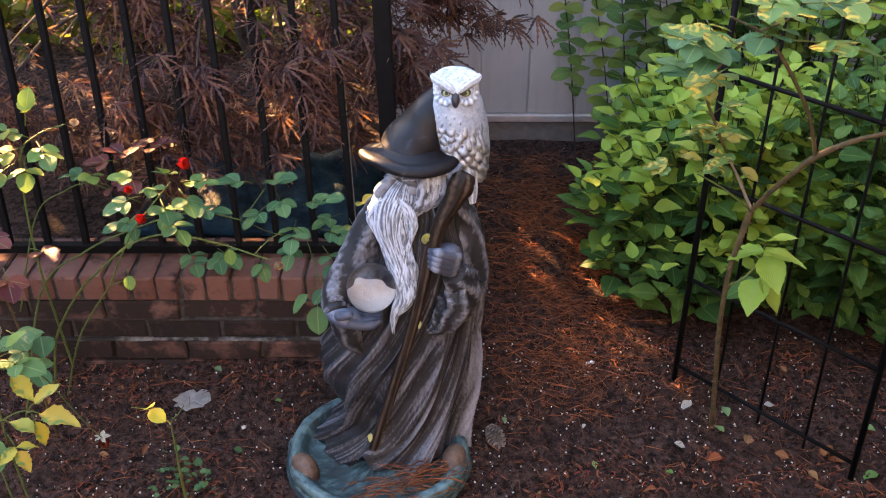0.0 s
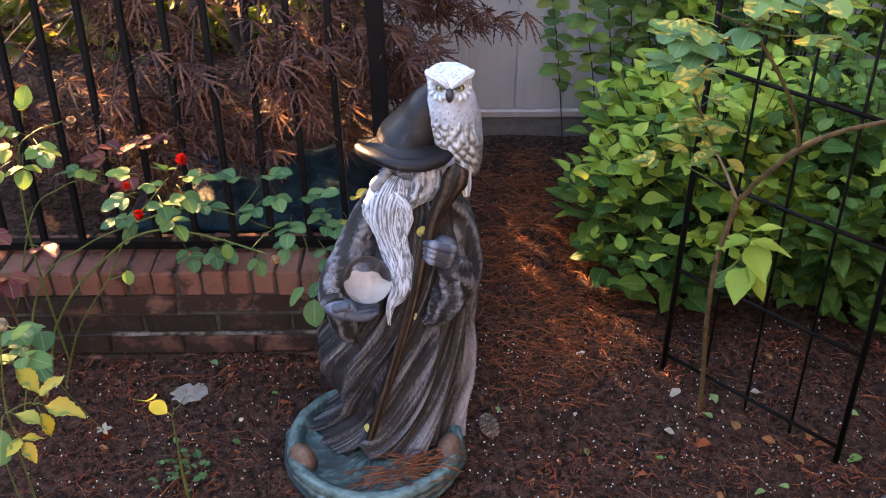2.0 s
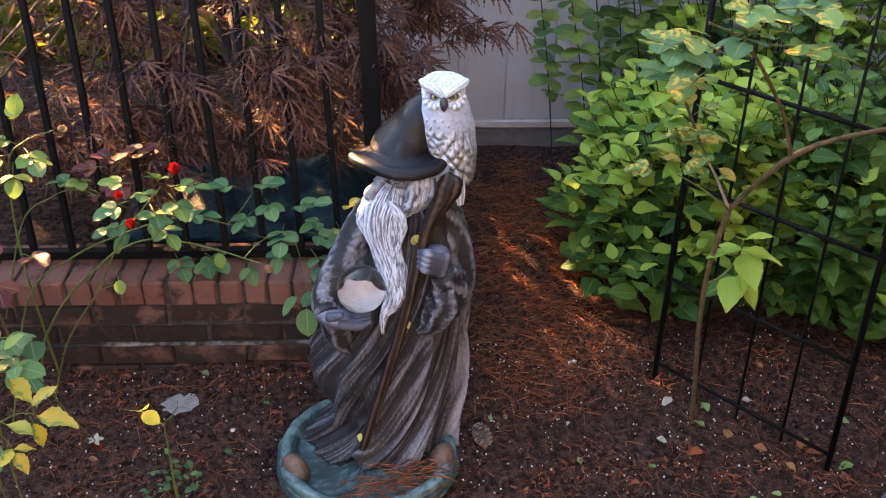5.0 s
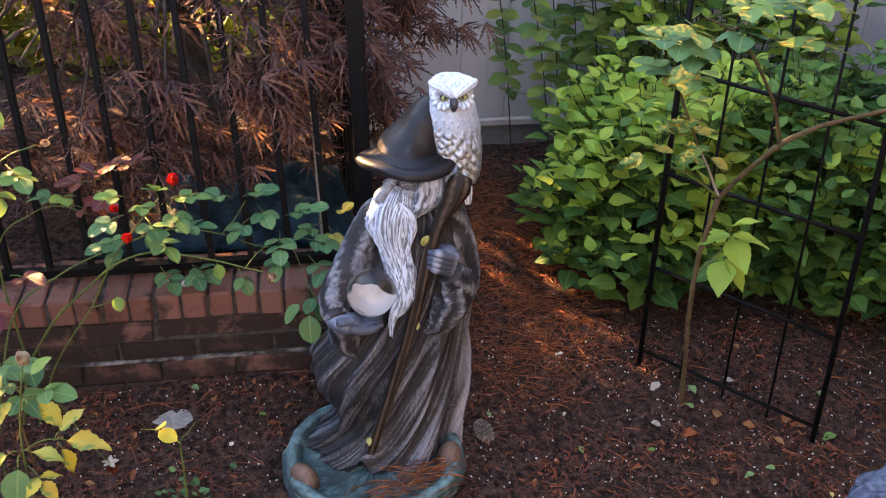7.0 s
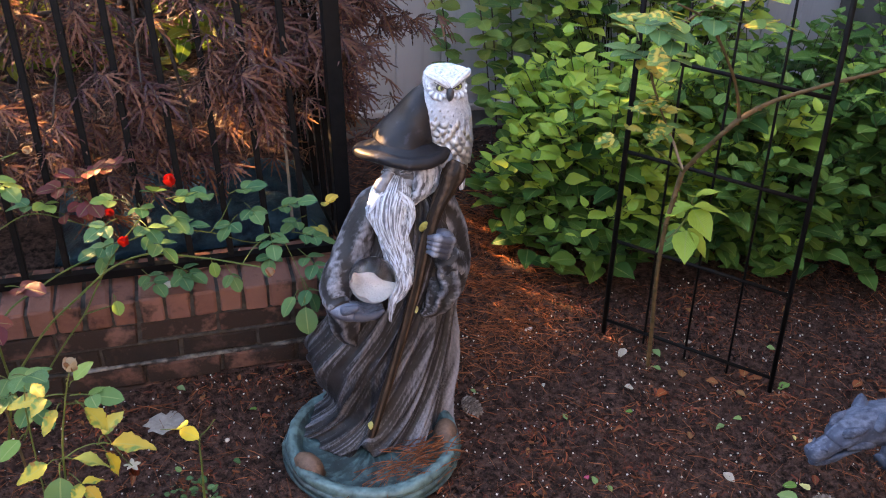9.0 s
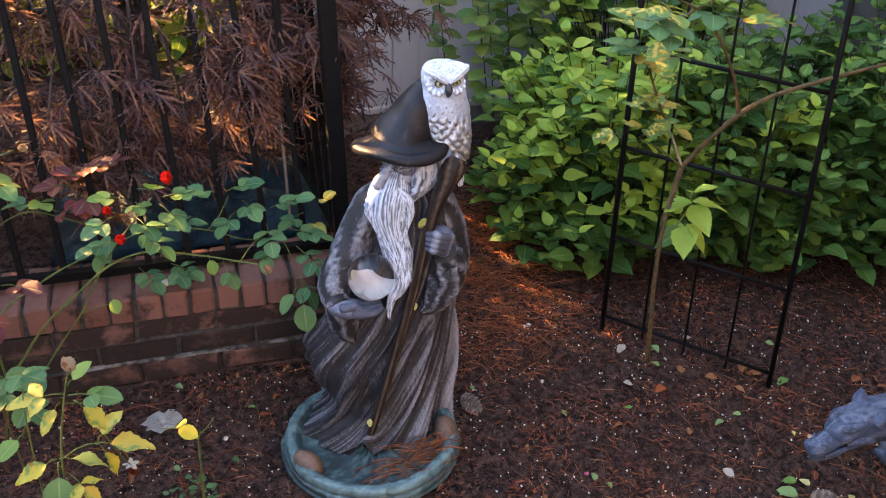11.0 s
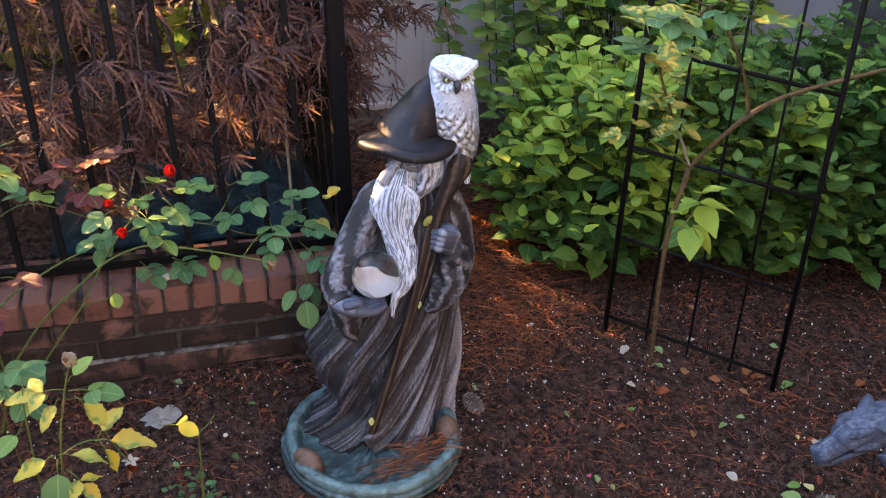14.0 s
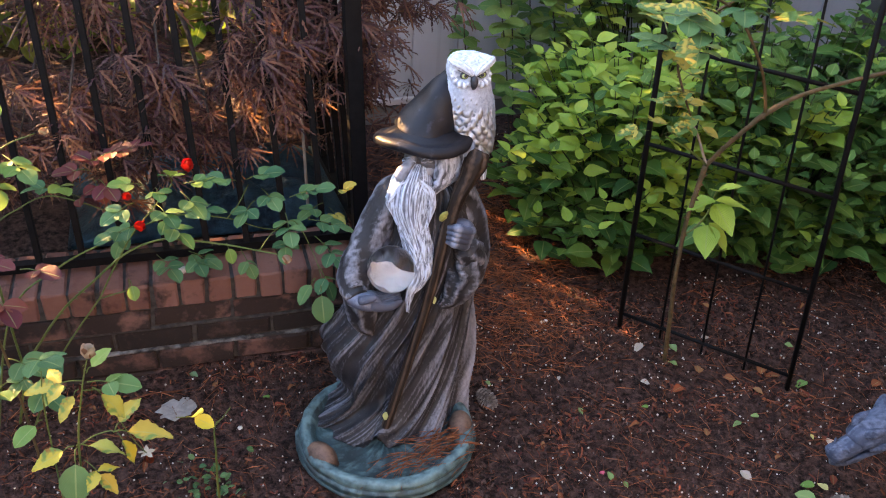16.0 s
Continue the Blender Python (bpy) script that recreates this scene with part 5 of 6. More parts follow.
    for i, (p, d, sc) in enumerate([((0.745, 1.752, 0.56), (-0.3, -0.5, 0.5), 0.75), ((0.748, 1.752, 0.56), (0.6, -0.2, 0.35), 0.8), ((0.742, 1.755, 0.535), (-1, -0.2, 0.0), 1.05), ((0.748, 1.752, 0.530), (0.9, -0.5, 0.05), 1.1), ((0.748, 1.752, 0.520), (0.15, -1, -0.35), 1.15),
                                ((0.752, 1.760, 0.455), (0.5, -0.8, -0.6), 1.15), ((0.748, 1.758, 0.450), (-0.5, -0.9, -0.35), 1.2), ((0.755, 1.765, 0.43), (-0.9, 0.2, -0.5), 1.1), ((0.755, 1.765, 0.44), (0.9, 0.3, -0.4), 1.1)]):
        hang((HYD_YOUNG if i < 7 else HYD_MESH)[i % 5], "leaf", p, d, 0.2 * (-1) ** i, 0.85 * sc, rose)


build_thorny_rose()


# ---- rose bush by the low wall ----
def bloom(parent, at, size, material, petals=7, seed=0, up=(0, 0, 1), label=""):
    """A small flower or bud of cupped petals."""
    rnd = random.Random(seed)
    bm = bmesh.new()
    turn = aim(up).to_3x3()
    for i in range(petals):
        a = 2.4 * i
        r = size * (0.25 + 0.5 * i / petals)
        rows = []
        for u in range(5):
            t = u / 4
            w = size * 0.5 * math.sin(math.pi * (0.15 + 0.75 * t))
            rad = r * (0.35 + 0.65 * math.sin(t * 1.5)) * (0.75 + 0.25 * rnd.random())
            z = size * 1.1 * t
            row = []
            for s in (-1, 0, 1):
                c = Vector((z, math.cos(a) * rad - math.sin(a) * s * w, math.sin(a) * rad + math.cos(a) * s * w))
                row.append(bm.verts.new(Vector(at) - parent.location + turn @ c))
            rows.append(row)
        for p, q in zip(rows, rows[1:]):
            for s in range(2):
                bm.faces.new((p[s], p[s + 1], q[s + 1], q[s]))
    bmesh.ops.solidify(bm, geom=bm.faces[:], thickness=0.0006)
    return part("bloom", bm, material, parent, label)


def build_wall_rose():
    rnd = random.Random(51)
    rose = empty("rose_bush", (-0.93, 1.66, 0.0), "sprawling rose bush with arching canes and red buds by the wall", "rose bush")
    g = MAT["cane_green"]
    stem("cane", [(-1.06, 1.85, -0.01, 0.0034), (-1.005, 1.83, 0.19, 0.0033), (-0.948, 1.81, 0.298, 0.0031), (-0.887, 1.80, 0.385, 0.0029), (-0.813, 1.785, 0.462, 0.0028), (-0.733, 1.785, 0.530, 0.0026), (-0.66, 1.81, 0.541, 0.0023), (-0.60, 1.812, 0.532, 0.0023), (-0.51, 1.79, 0.522, 0.0020), (-0.44, 1.755, 0.520, 0.0017), (-0.398, 1.737, 0.517, 0.0014)], g, rose, 9, 8, "", 22, 5)
    stem("cane", [(-1.02, 1.84, 0.0, 0.0026), (-0.93, 1.80, 0.22, 0.0024), (-0.860, 1.79, 0.335, 0.0022), (-0.807, 1.789, 0.409, 0.0021), (-0.765, 1.785, 0.49, 0.0020), (-0.715, 1.785, 0.575, 0.0019), (-0.665, 1.79, 0.635, 0.0017), (-0.615, 1.80, 0.69, 0.0014)], g, rose, 8, 8, "", 12, 6)
    stem("cane", [(-0.807, 1.789, 0.409, 0.0016), (-0.765, 1.76, 0.440, 0.0014), (-0.735, 1.73, 0.470, 0.0012), (-0.729, 1.72, 0.505, 0.0009)], g, rose, 7, 6)
    stem("cane", [(-1.10, 1.75, 0.0, 0.0028), (-1.02, 1.86, 0.33, 0.0025), (-0.90, 1.90, 0.43, 0.0023), (-0.76, 1.90, 0.50, 0.0020), (-0.62, 1.91, 0.54, 0.0017), (-0.50, 1.90, 0.525, 0.0015), (-0.42, 1.88, 0.50, 0.0011), (-0.34, 1.905, 0.47, 0.0011)], g, rose, 8, 8, "", 14, 7)
    stem("cane", [(-1.14, 1.95, 0.2, 0.0023), (-1.05, 2.0, 0.47, 0.0020), (-0.97, 2.02, 0.535, 0.0017), (-0.905, 2.023, 0.557, 0.0017), (-0.84, 2.02, 0.535, 0.0015), (-0.775, 2.014, 0.504, 0.0011)], g, rose, 7, 7)
    stem("cane", [(-0.50, 1.90, 0.525, 0.0015), (-0.47, 1.92, 0.55, 0.0012), (-0.44, 1.96, 0.58, 0.0010)], g, rose, 7, 5)
    stem("cane", [(-0.44, 1.755, 0.520, 0.0012), (-0.40, 1.80, 0.54, 0.0011), (-0.345, 1.85, 0.53, 0.0010), (-0.31, 1.80, 0.47, 0.0009), (-0.296, 1.75, 0.42, 0.0008)], g, rose, 7, 6)
    for i, (p, d, kind, c, s) in enumerate([
            ((-0.470, 1.965, 0.590), (-0.5, -0.3, 0.3), "rose", 3, 1.15), ((-0.445, 1.965, 0.590), (0.5, -0.2, 0.3), "rose", 3, 1.2), ((-0.410, 1.95, 0.57), (0.3, -0.8, 0.0), "rose", 3, 1.05), ((-0.43, 1.93, 0.55), (-0.5, -0.7, -0.1), "rose", 3, 1.05), ((-0.345, 1.93, 0.55), (0.5, -0.2, 0.3), "rose", 5, 1.1), ((-0.36, 1.90, 0.525), (0.0, -0.8, 0.0), "rose", 5, 1.1), ((-0.305, 1.90, 0.50), (0.6, -0.3, 0.0), "rose", 5, 1.1),
            ((-0.295, 1.86, 0.475), (0.4, -0.6, -0.2), "rose", 5, 1.1), ((-0.36, 1.87, 0.49), (-0.2, -0.8, -0.3), "rose", 3, 1.0), ((-0.30, 1.79, 0.44), (0.3, -0.4, -0.6), "rose", 3, 1.1), ((-0.300, 1.75, 0.405), (0.0, -0.5, -0.7), "rose", 1, 1.5), ((-0.31, 1.76, 0.42), (-0.5, -0.4, -0.3), "rose", 1, 1.2),
            ((-0.215, 1.98, 0.515), (0.3, -0.3, 0.5), "rose_blotched", 3, 0.85), ((-0.240, 1.98, 0.480), (0.2, -0.5, -0.1), "rose_blotched", 3, 0.85), ((-0.255, 1.97, 0.50), (-0.6, -0.4, 0.0), "rose", 3, 1.0),
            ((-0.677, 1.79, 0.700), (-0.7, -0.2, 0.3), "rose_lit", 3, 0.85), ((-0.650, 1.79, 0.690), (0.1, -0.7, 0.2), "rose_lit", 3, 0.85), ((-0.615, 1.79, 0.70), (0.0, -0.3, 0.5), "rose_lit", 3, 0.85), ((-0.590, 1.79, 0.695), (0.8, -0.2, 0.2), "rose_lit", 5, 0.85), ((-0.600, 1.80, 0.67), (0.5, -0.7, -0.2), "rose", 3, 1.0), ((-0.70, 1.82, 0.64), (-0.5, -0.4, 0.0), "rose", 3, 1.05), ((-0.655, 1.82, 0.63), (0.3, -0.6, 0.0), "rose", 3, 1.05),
            ((-0.786, 2.0, 0.655), (0.5, -0.2, 0.4), "rose_red", 5, 1.0), ((-0.80, 2.0, 0.63), (-0.6, -0.2, 0.2), "rose_red", 3, 1.0), ((-0.785, 2.0, 0.605), (0.3, -0.6, 0.0), "rose_red", 3, 1.05), ((-0.882, 2.0, 0.605), (0.2, -0.4, 0.1), "rose_lit", 3, 0.9),
            ((-0.593, 1.99, 0.37), (0.2, -0.6, 0.0), "rose", 3, 1.0), ((-0.473, 1.92, 0.415), (0.3, -0.5, -0.5), "rose", 3, 0.9), ((-0.51, 1.80, 0.52), (0.2, -0.5, -0.6), "rose_lit", 1, 0.8),
            ((-0.66, 1.82, 0.61), (0.4, -0.4, -0.2), "rose", 5, 1.05), ((-0.69, 1.83, 0.575), (-0.6, -0.2, 0.0), "rose", 5, 1.0), ((-0.62, 1.85, 0.58), (0.8, 0.0, 0.1), "rose", 5, 1.05), ((-0.72, 1.86, 0.56), (-0.3, -0.2, -0.4), "rose", 3, 1.0),
            ((-0.68, 2.02, 0.36), (0.3, -0.6, 0.0), "rose", 5, 1.05), ((-0.60, 2.02, 0.36), (0.5, -0.6, 0.1), "rose", 5, 1.05),
            ((-0.727, 1.722, 0.50), (0.1, -0.4, -0.5), "rose_lit", 1, 0.75),
            ((-0.775, 2.03, 0.63), (-0.4, -0.3, 0.4), "rose_red", 3, 1.0), ((-0.75, 2.04, 0.64), (0.6, -0.2, 0.4), "rose_red", 5, 1.0), ((-0.80, 2.02, 0.60), (0.2, -0.6, -0.1), "rose_red", 3, 1.0), ((-0.88, 2.01, 0.585), (-0.6, -0.2, 0.2), "rose", 3, 0.95), ((-0.86, 2.0, 0.57), (0.7, -0.4, 0.0), "rose_red", 3, 0.95)]):
        leaflets(rose, p, d, kind, c, s * 0.88, 100 + i)
    bloom(rose, (-0.583, 1.800, 0.725), 0.024, MAT["petal_red"], 5, 1, (0.5, -0.4, 1), "small red rose bloom")
    bloom(rose, (-0.704, 1.79, 0.671), 0.016, MAT["petal_red"], 5, 2, (-0.8, -0.2, 0.4), "closed red rosebud")
    bloom(rose, (-0.704, 1.78, 0.605), 0.020, MAT["petal_red"], 5, 3, (0.8, -0.3, 0.1), "closed red rosebud")
    bloom(rose, (-0.388, 1.733, 0.512), 0.018, MAT["petal_pale"], 6, 4, (0.6, -0.5, -0.2), "faded cream rosebud")


build_wall_rose()


def build_edge_roses():
    rnd = random.Random(61)
    g = MAT["cane_green"]
    # tall shoot with pale lit leaves by the fence
    a = empty("rose_shoot", (-1.03, 1.93, 0.0), "rose shoot with lit yellow-green leaves and a cream bud", "rose bush")
    stem("cane", [(-1.03, 1.93, 0.0, 0.0036), (-1.04, 1.93, 0.4, 0.0029), (-1.02, 1.95, 0.66, 0.0025), (-0.97, 1.96, 0.725, 0.0018), (-0.90, 1.975, 0.748, 0.0014)], g, a, 8, 7, "", 8, 1)
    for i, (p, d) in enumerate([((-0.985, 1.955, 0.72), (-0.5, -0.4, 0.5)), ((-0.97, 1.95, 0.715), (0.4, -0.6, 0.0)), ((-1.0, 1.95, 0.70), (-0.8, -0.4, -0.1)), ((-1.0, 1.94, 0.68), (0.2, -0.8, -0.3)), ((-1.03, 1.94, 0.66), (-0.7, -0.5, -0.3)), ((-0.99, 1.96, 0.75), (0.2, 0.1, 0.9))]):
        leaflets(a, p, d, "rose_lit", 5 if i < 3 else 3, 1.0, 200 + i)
    bloom(a, (-0.89, 1.978, 0.75), 0.016, MAT["petal_pale"], 6, 8, (1, -0.2, 0.2), "faded cream rosebud")
    # red-leaved canes at the bed's end
    b = empty("rose_shoot", (-1.03, 1.70, 0.0), "rose shoot with dusky red and coral young leaves", "rose bush")
    stem("cane", [(-0.99, 1.68, 0.0, 0.0036), (-1.01, 1.70, 0.35, 0.0032), (-1.04, 1.70, 0.55, 0.0029), (-1.08, 1.72, 0.68, 0.0022)], MAT["cane_brown"], b, 8, 6, "", 10, 2)
    for i, (p, d) in enumerate([((-1.06, 1.71, 0.66), (0.3, -0.3, 0.5)), ((-1.05, 1.70, 0.61), (0.7, -0.4, 0.2)), ((-1.06, 1.70, 0.58), (0.3, -0.7, 0.0)), ((-1.08, 1.71, 0.66), (-0.5, -0.3, 0.3)), ((-0.945, 1.735, 0.550), (0.6, -0.4, 0.2)), ((-1.0, 1.70, 0.52), (0.4, -0.7, -0.1)), ((-1.03, 1.68, 0.50), (-0.2, -0.7, 0.0)), ((-1.10, 1.71, 0.72), (0.5, -0.2, 0.6))]):
        leaflets(b, p, d, "rose_red", 5 if i < 4 else 3, 1.05, 220 + i)
    for i, (p, d) in enumerate([((-0.98, 1.60, 0.42), (0.5, -0.5, 0.2)), ((-0.99, 1.56, 0.46), (-0.3, -0.6, 0.3)), ((-0.95, 1.58, 0.37), (0.6, -0.6, -0.1)), ((-1.0, 1.62, 0.34), (-0.2, -0.6, 0.2)), ((-0.93, 1.53, 0.47), (0.4, -0.4, 0.3))]):
        leaflets(b, p, d, "rose", 3, 1.15, 240 + i)
    # yellowing rose nearest the path
    c = empty("rose_bush", (-0.83, 1.24, 0.0), "young rose bush with yellowing blotched leaves and a withered bud", "rose bush")
    stem("cane", [(-0.83, 1.24, 0.0, 0.0023), (-0.825, 1.23, 0.30, 0.0021), (-0.81, 1.215, 0.52, 0.0019), (-0.785, 1.212, 0.65, 0.0014), (-0.765, 1.21, 0.725, 0.0010)], g, c, 8, 8, "", 8, 9)
    stem("cane", [(-0.87, 1.25, 0.0, 0.0019), (-0.86, 1.235, 0.40, 0.0016), (-0.85, 1.22, 0.62, 0.0014), (-0.84, 1.215, 0.70, 0.0009)], g, c, 8, 6, "", 4, 10)
    stem("cane", [(-0.81, 1.215, 0.52, 0.0014), (-0.785, 1.218, 0.535, 0.0012), (-0.760, 1.21, 0.550, 0.0010), (-0.746, 1.20, 0.558, 0.0009)], g, c, 7, 5)
    stem("cane", [(-0.785, 1.212, 0.65, 0.0013), (-0.765, 1.30, 0.56, 0.0013), (-0.752, 1.345, 0.44, 0.0013), (-0.735, 1.365, 0.36, 0.0012), (-0.719, 1.376, 0.312, 0.0011)], g, c, 7, 7)
    for i, (p, d, kind, n, s) in enumerate([
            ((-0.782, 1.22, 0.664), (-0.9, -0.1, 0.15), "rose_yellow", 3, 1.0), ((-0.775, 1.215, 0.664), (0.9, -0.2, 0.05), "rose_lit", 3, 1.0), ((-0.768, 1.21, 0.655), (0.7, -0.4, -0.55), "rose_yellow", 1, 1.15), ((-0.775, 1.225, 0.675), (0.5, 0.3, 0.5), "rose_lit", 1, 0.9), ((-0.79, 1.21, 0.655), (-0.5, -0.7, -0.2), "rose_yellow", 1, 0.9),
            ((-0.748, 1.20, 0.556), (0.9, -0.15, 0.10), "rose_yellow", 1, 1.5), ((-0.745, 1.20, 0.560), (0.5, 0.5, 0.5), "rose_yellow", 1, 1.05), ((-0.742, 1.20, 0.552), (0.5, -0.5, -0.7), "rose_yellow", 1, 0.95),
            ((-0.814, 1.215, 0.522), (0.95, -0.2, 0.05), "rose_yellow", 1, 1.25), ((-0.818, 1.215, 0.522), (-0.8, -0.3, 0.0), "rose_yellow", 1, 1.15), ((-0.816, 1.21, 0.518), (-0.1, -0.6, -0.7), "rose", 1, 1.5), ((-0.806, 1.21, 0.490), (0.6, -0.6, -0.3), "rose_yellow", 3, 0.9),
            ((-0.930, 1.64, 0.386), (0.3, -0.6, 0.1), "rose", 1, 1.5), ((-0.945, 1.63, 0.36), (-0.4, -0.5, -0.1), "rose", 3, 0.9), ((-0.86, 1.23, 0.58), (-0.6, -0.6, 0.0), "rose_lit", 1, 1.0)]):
        leaflets(c, p, d, kind, n, s * 0.88, 260 + i)
    bloom(c, (-0.763, 1.21, 0.722), 0.020, MAT["petal_pale"], 7, 11, (0.1, 0, 1), "withered cream rosebud")
    bloom(c, (-0.719, 1.376, 0.312), 0.020, MAT["petal_spent"], 6, 12, (0.15, -0.1, -1), "spent hanging rose bloom")
    for i in range(5):
        a = 1.26 * i + 0.3
        hang(ROSE_MESH["sepal"][i % 4], "sepal", (-0.719, 1.376, 0.312), (math.cos(a), math.sin(a), 0.25 + 0.3 * (i % 2)), 0.2, 0.36, c)
    # small twig with two yellow leaves
    d = empty("rose_twig", (-0.60, 1.44, 0.0), "short bare rose twig with two yellow leaves", "twig")
    stem("cane", [(-0.585, 1.415, 0.0, 0.0038), (-0.588, 1.415, 0.12, 0.0032), (-0.584, 1.414, 0.24, 0.0022), (-0.581, 1.413, 0.318, 0.0016), (-0.562, 1.412, 0.345, 0.0014), (-0.545, 1.41, 0.372, 0.0012)], MAT["cane_green"], d, 7, 6, "", 5, 3)
    stem("cane", [(-0.582, 1.413, 0.315, 0.0011), (-0.610, 1.408, 0.358, 0.0010), (-0.655, 1.405, 0.372, 0.0008)], MAT["rose_yellow"], d, 6, 5)
    for p, dr, s in (((-0.618, 1.405, 0.372), (0.3, -0.4, 0.5), 0.75), ((-0.618, 1.403, 0.364), (0.9, -0.5, -0.2), 0.95)):
        hang(ROSE_MESH["rose_gold"][1], "leaf", p, dr, 0.2, s, d)
    # low weed
    w = empty("weed", (-0.61, 1.50, 0.0), "small grey-green weed tuft in the soil", "weed")
    for i in range(46):
        p = Vector((-0.61 + rnd.gauss(0, 0.045), 1.50 + rnd.gauss(0, 0.04), rnd.uniform(0.01, 0.09)))
        hang(ROSE_MESH["rose"][i % 4], "leaf", p, (rnd.uniform(-1, 1), rnd.uniform(-1, 0.4), rnd.uniform(0.1, 1)), rnd.uniform(-0.5, 0.5), rnd.uniform(0.25, 0.5), w)


build_edge_roses()


# ---- Japanese maple behind the fence ----
def maple_template(seed):
    """A finely cut leaf: seven long drooping lobes with toothed sides."""
    rnd = random.Random(seed)
    verts, faces, uvs = [], [], []
    for k in range(9):
        a = radians(-112 + 28 * k + rnd.uniform(-6, 6))
        length = (0.036, 0.050, 0.060, 0.066, 0.069, 0.066, 0.060, 0.050, 0.036)[k] * rnd.uniform(0.85, 1.15)
        droop = rnd.uniform(0.10, 0.50)
        ca, sa = math.cos(a), math.sin(a)
        base = len(verts)
        rows = 10
        for i in range(rows + 1):
            u = i / rows
            w = 0.0017 * (0.30 + math.sin(math.pi * min(1, u * 0.92 + 0.10)) * (2.1 if i % 2 else 0.45)) if i < rows else 0.0002
            z = -droop * length * u * u
            for s in (-1, 1):
                r = length * u + (0.0055 if i % 2 else 0)
                verts.append((ca * r - sa * s * w, sa * r + ca * s * w, z + 0.001 * s))
                uvs.append((u, 0.5 + 0.4 * s))
        for i in range(rows):
            faces.append((base + 2 * i, base + 2 * i + 2, base + 2 * i + 3, base + 2 * i + 1))
    return verts, faces, uvs


def build_maple():
    rnd = random.Random(71)
    tree = empty("japanese_maple", (-0.62, 2.85, 0.25), "red-leaved Japanese maple with finely cut drooping leaves behind the fence", "tree")
    off = tree.location
    bm = bmesh.new()
    tube(bm, [(0, 0, -0.05, 0.045), (0.03, -0.02, 0.2, 0.04), (-0.02, 0.0, 0.5, 0.035), (0.04, 0.02, 0.85, 0.028), (0.02, 0.0, 1.2, 0.02)], 0, 14, 8, lambda s, th: (1 + 0.15 * noise.noise(Vector((s * 6, math.cos(th), math.sin(th)))), 0.5))
    trunk = part("trunk", bm, MAT["bark"], tree)
    temps = [maple_template(s) for s in range(8)]
    meshes = [template_mesh("maple_leaf", t, MAT["maple"]) for t in temps]
    picks = []
    # arching limbs that end in hanging sprays
    ends = [(-0.38, 2.13, 0.86), (-0.62, 2.15, 0.80), (-0.24, 2.22, 0.92), (-0.74, 2.24, 0.95), (-0.36, 2.10, 0.68), (-0.07, 2.22, 0.84), (-0.95, 2.16, 0.88), (-0.85, 2.14, 0.68), (-1.15, 2.2, 0.8), (-0.68, 2.14, 0.58), (-0.52, 2.2, 1.0),
            (-0.95, 2.25, 1.08), (-0.02, 2.55, 0.86), (0.16, 2.62, 0.80), (0.02, 2.5, 0.98), (0.10, 2.75, 0.95), (-0.10, 2.36, 0.70), (-0.02, 2.45, 0.55), (-1.2, 2.4, 1.1), (-0.78, 2.2, 0.5), (-0.5, 2.25, 0.55), (-1.0, 2.3, 0.55), (-0.15, 2.3, 1.05), (-0.6, 2.4, 1.2), (-0.3, 2.5, 1.2), (-1.3, 2.3, 0.6)]
    for i, e in enumerate(ends):
        e = Vector(e)
        start = Vector((off.x, off.y, 0.25 + rnd.uniform(0.45, 0.95)))
        mid = start.lerp(e, 0.55) + Vector((0, 0, 0.16))
        pts = [(*(start - off), 0.014), (*(mid - off), 0.008), (*(start.lerp(e, 0.85) + Vector((0, 0, 0.07)) - off), 0.004), (*(e - off), 0.0018)]
        bm = bmesh.new()
        tube(bm, pts, 0, 7, 6)
        part("limb", bm, MAT["bark"], tree)
        path = smooth_path(pts, 8)
        for q in path[10:]:
            near = (Vector(q[:3]) + off - e).length
            for _ in range(4 if near < 0.15 else 1):
                g = 0.055 if near < 0.2 else 0.10
                p = Vector(q[:3]) + off + Vector((rnd.gauss(0, g), rnd.gauss(0, g * 0.7), rnd.gauss(-0.03, g * 0.8)))
                if p.y < 2.16 and not (p.y > 2.06 and rnd.random() < 0.5):
                    p.y = 2.15 + rnd.uniform(0, 0.12)
                d = Vector((rnd.gauss(0, 0.6) + 0.4 * (e.x - off.x), rnd.gauss(-0.6, 0.4), rnd.gauss(-0.22, 0.22)))
                picks.append((p, d, rnd.uniform(-0.5, 0.5), rnd.uniform(0.8, 1.3)))
    # a dense spray that stands out to the front
    for _ in range(70):
        p = Vector((-0.36 + rnd.gauss(0, 0.075), 2.15 + abs(rnd.gauss(0, 0.04)), 0.79 + rnd.gauss(0, 0.055)))
        picks.append((p, Vector((rnd.gauss(0.3, 0.6), rnd.gauss(-0.6, 0.4), rnd.gauss(-0.2, 0.25))), rnd.uniform(-0.5, 0.5), rnd.uniform(0.7, 1.0)))
    # low sprays in front of the bed's far end
    for cx, cy, cz in ((-0.28, 2.5, 0.60), (-0.33, 2.55, 0.50), (-0.24, 2.45, 0.50), (-0.45, 2.6, 0.55), (-1.10, 2.40, 0.46), (-0.95, 2.45, 0.42), (-1.25, 2.50, 0.50), (-0.80, 2.50, 0.44), (-1.35, 2.40, 0.42), (-0.65, 2.55, 0.46), (-1.05, 2.30, 0.56), (-1.25, 2.30, 0.62)):
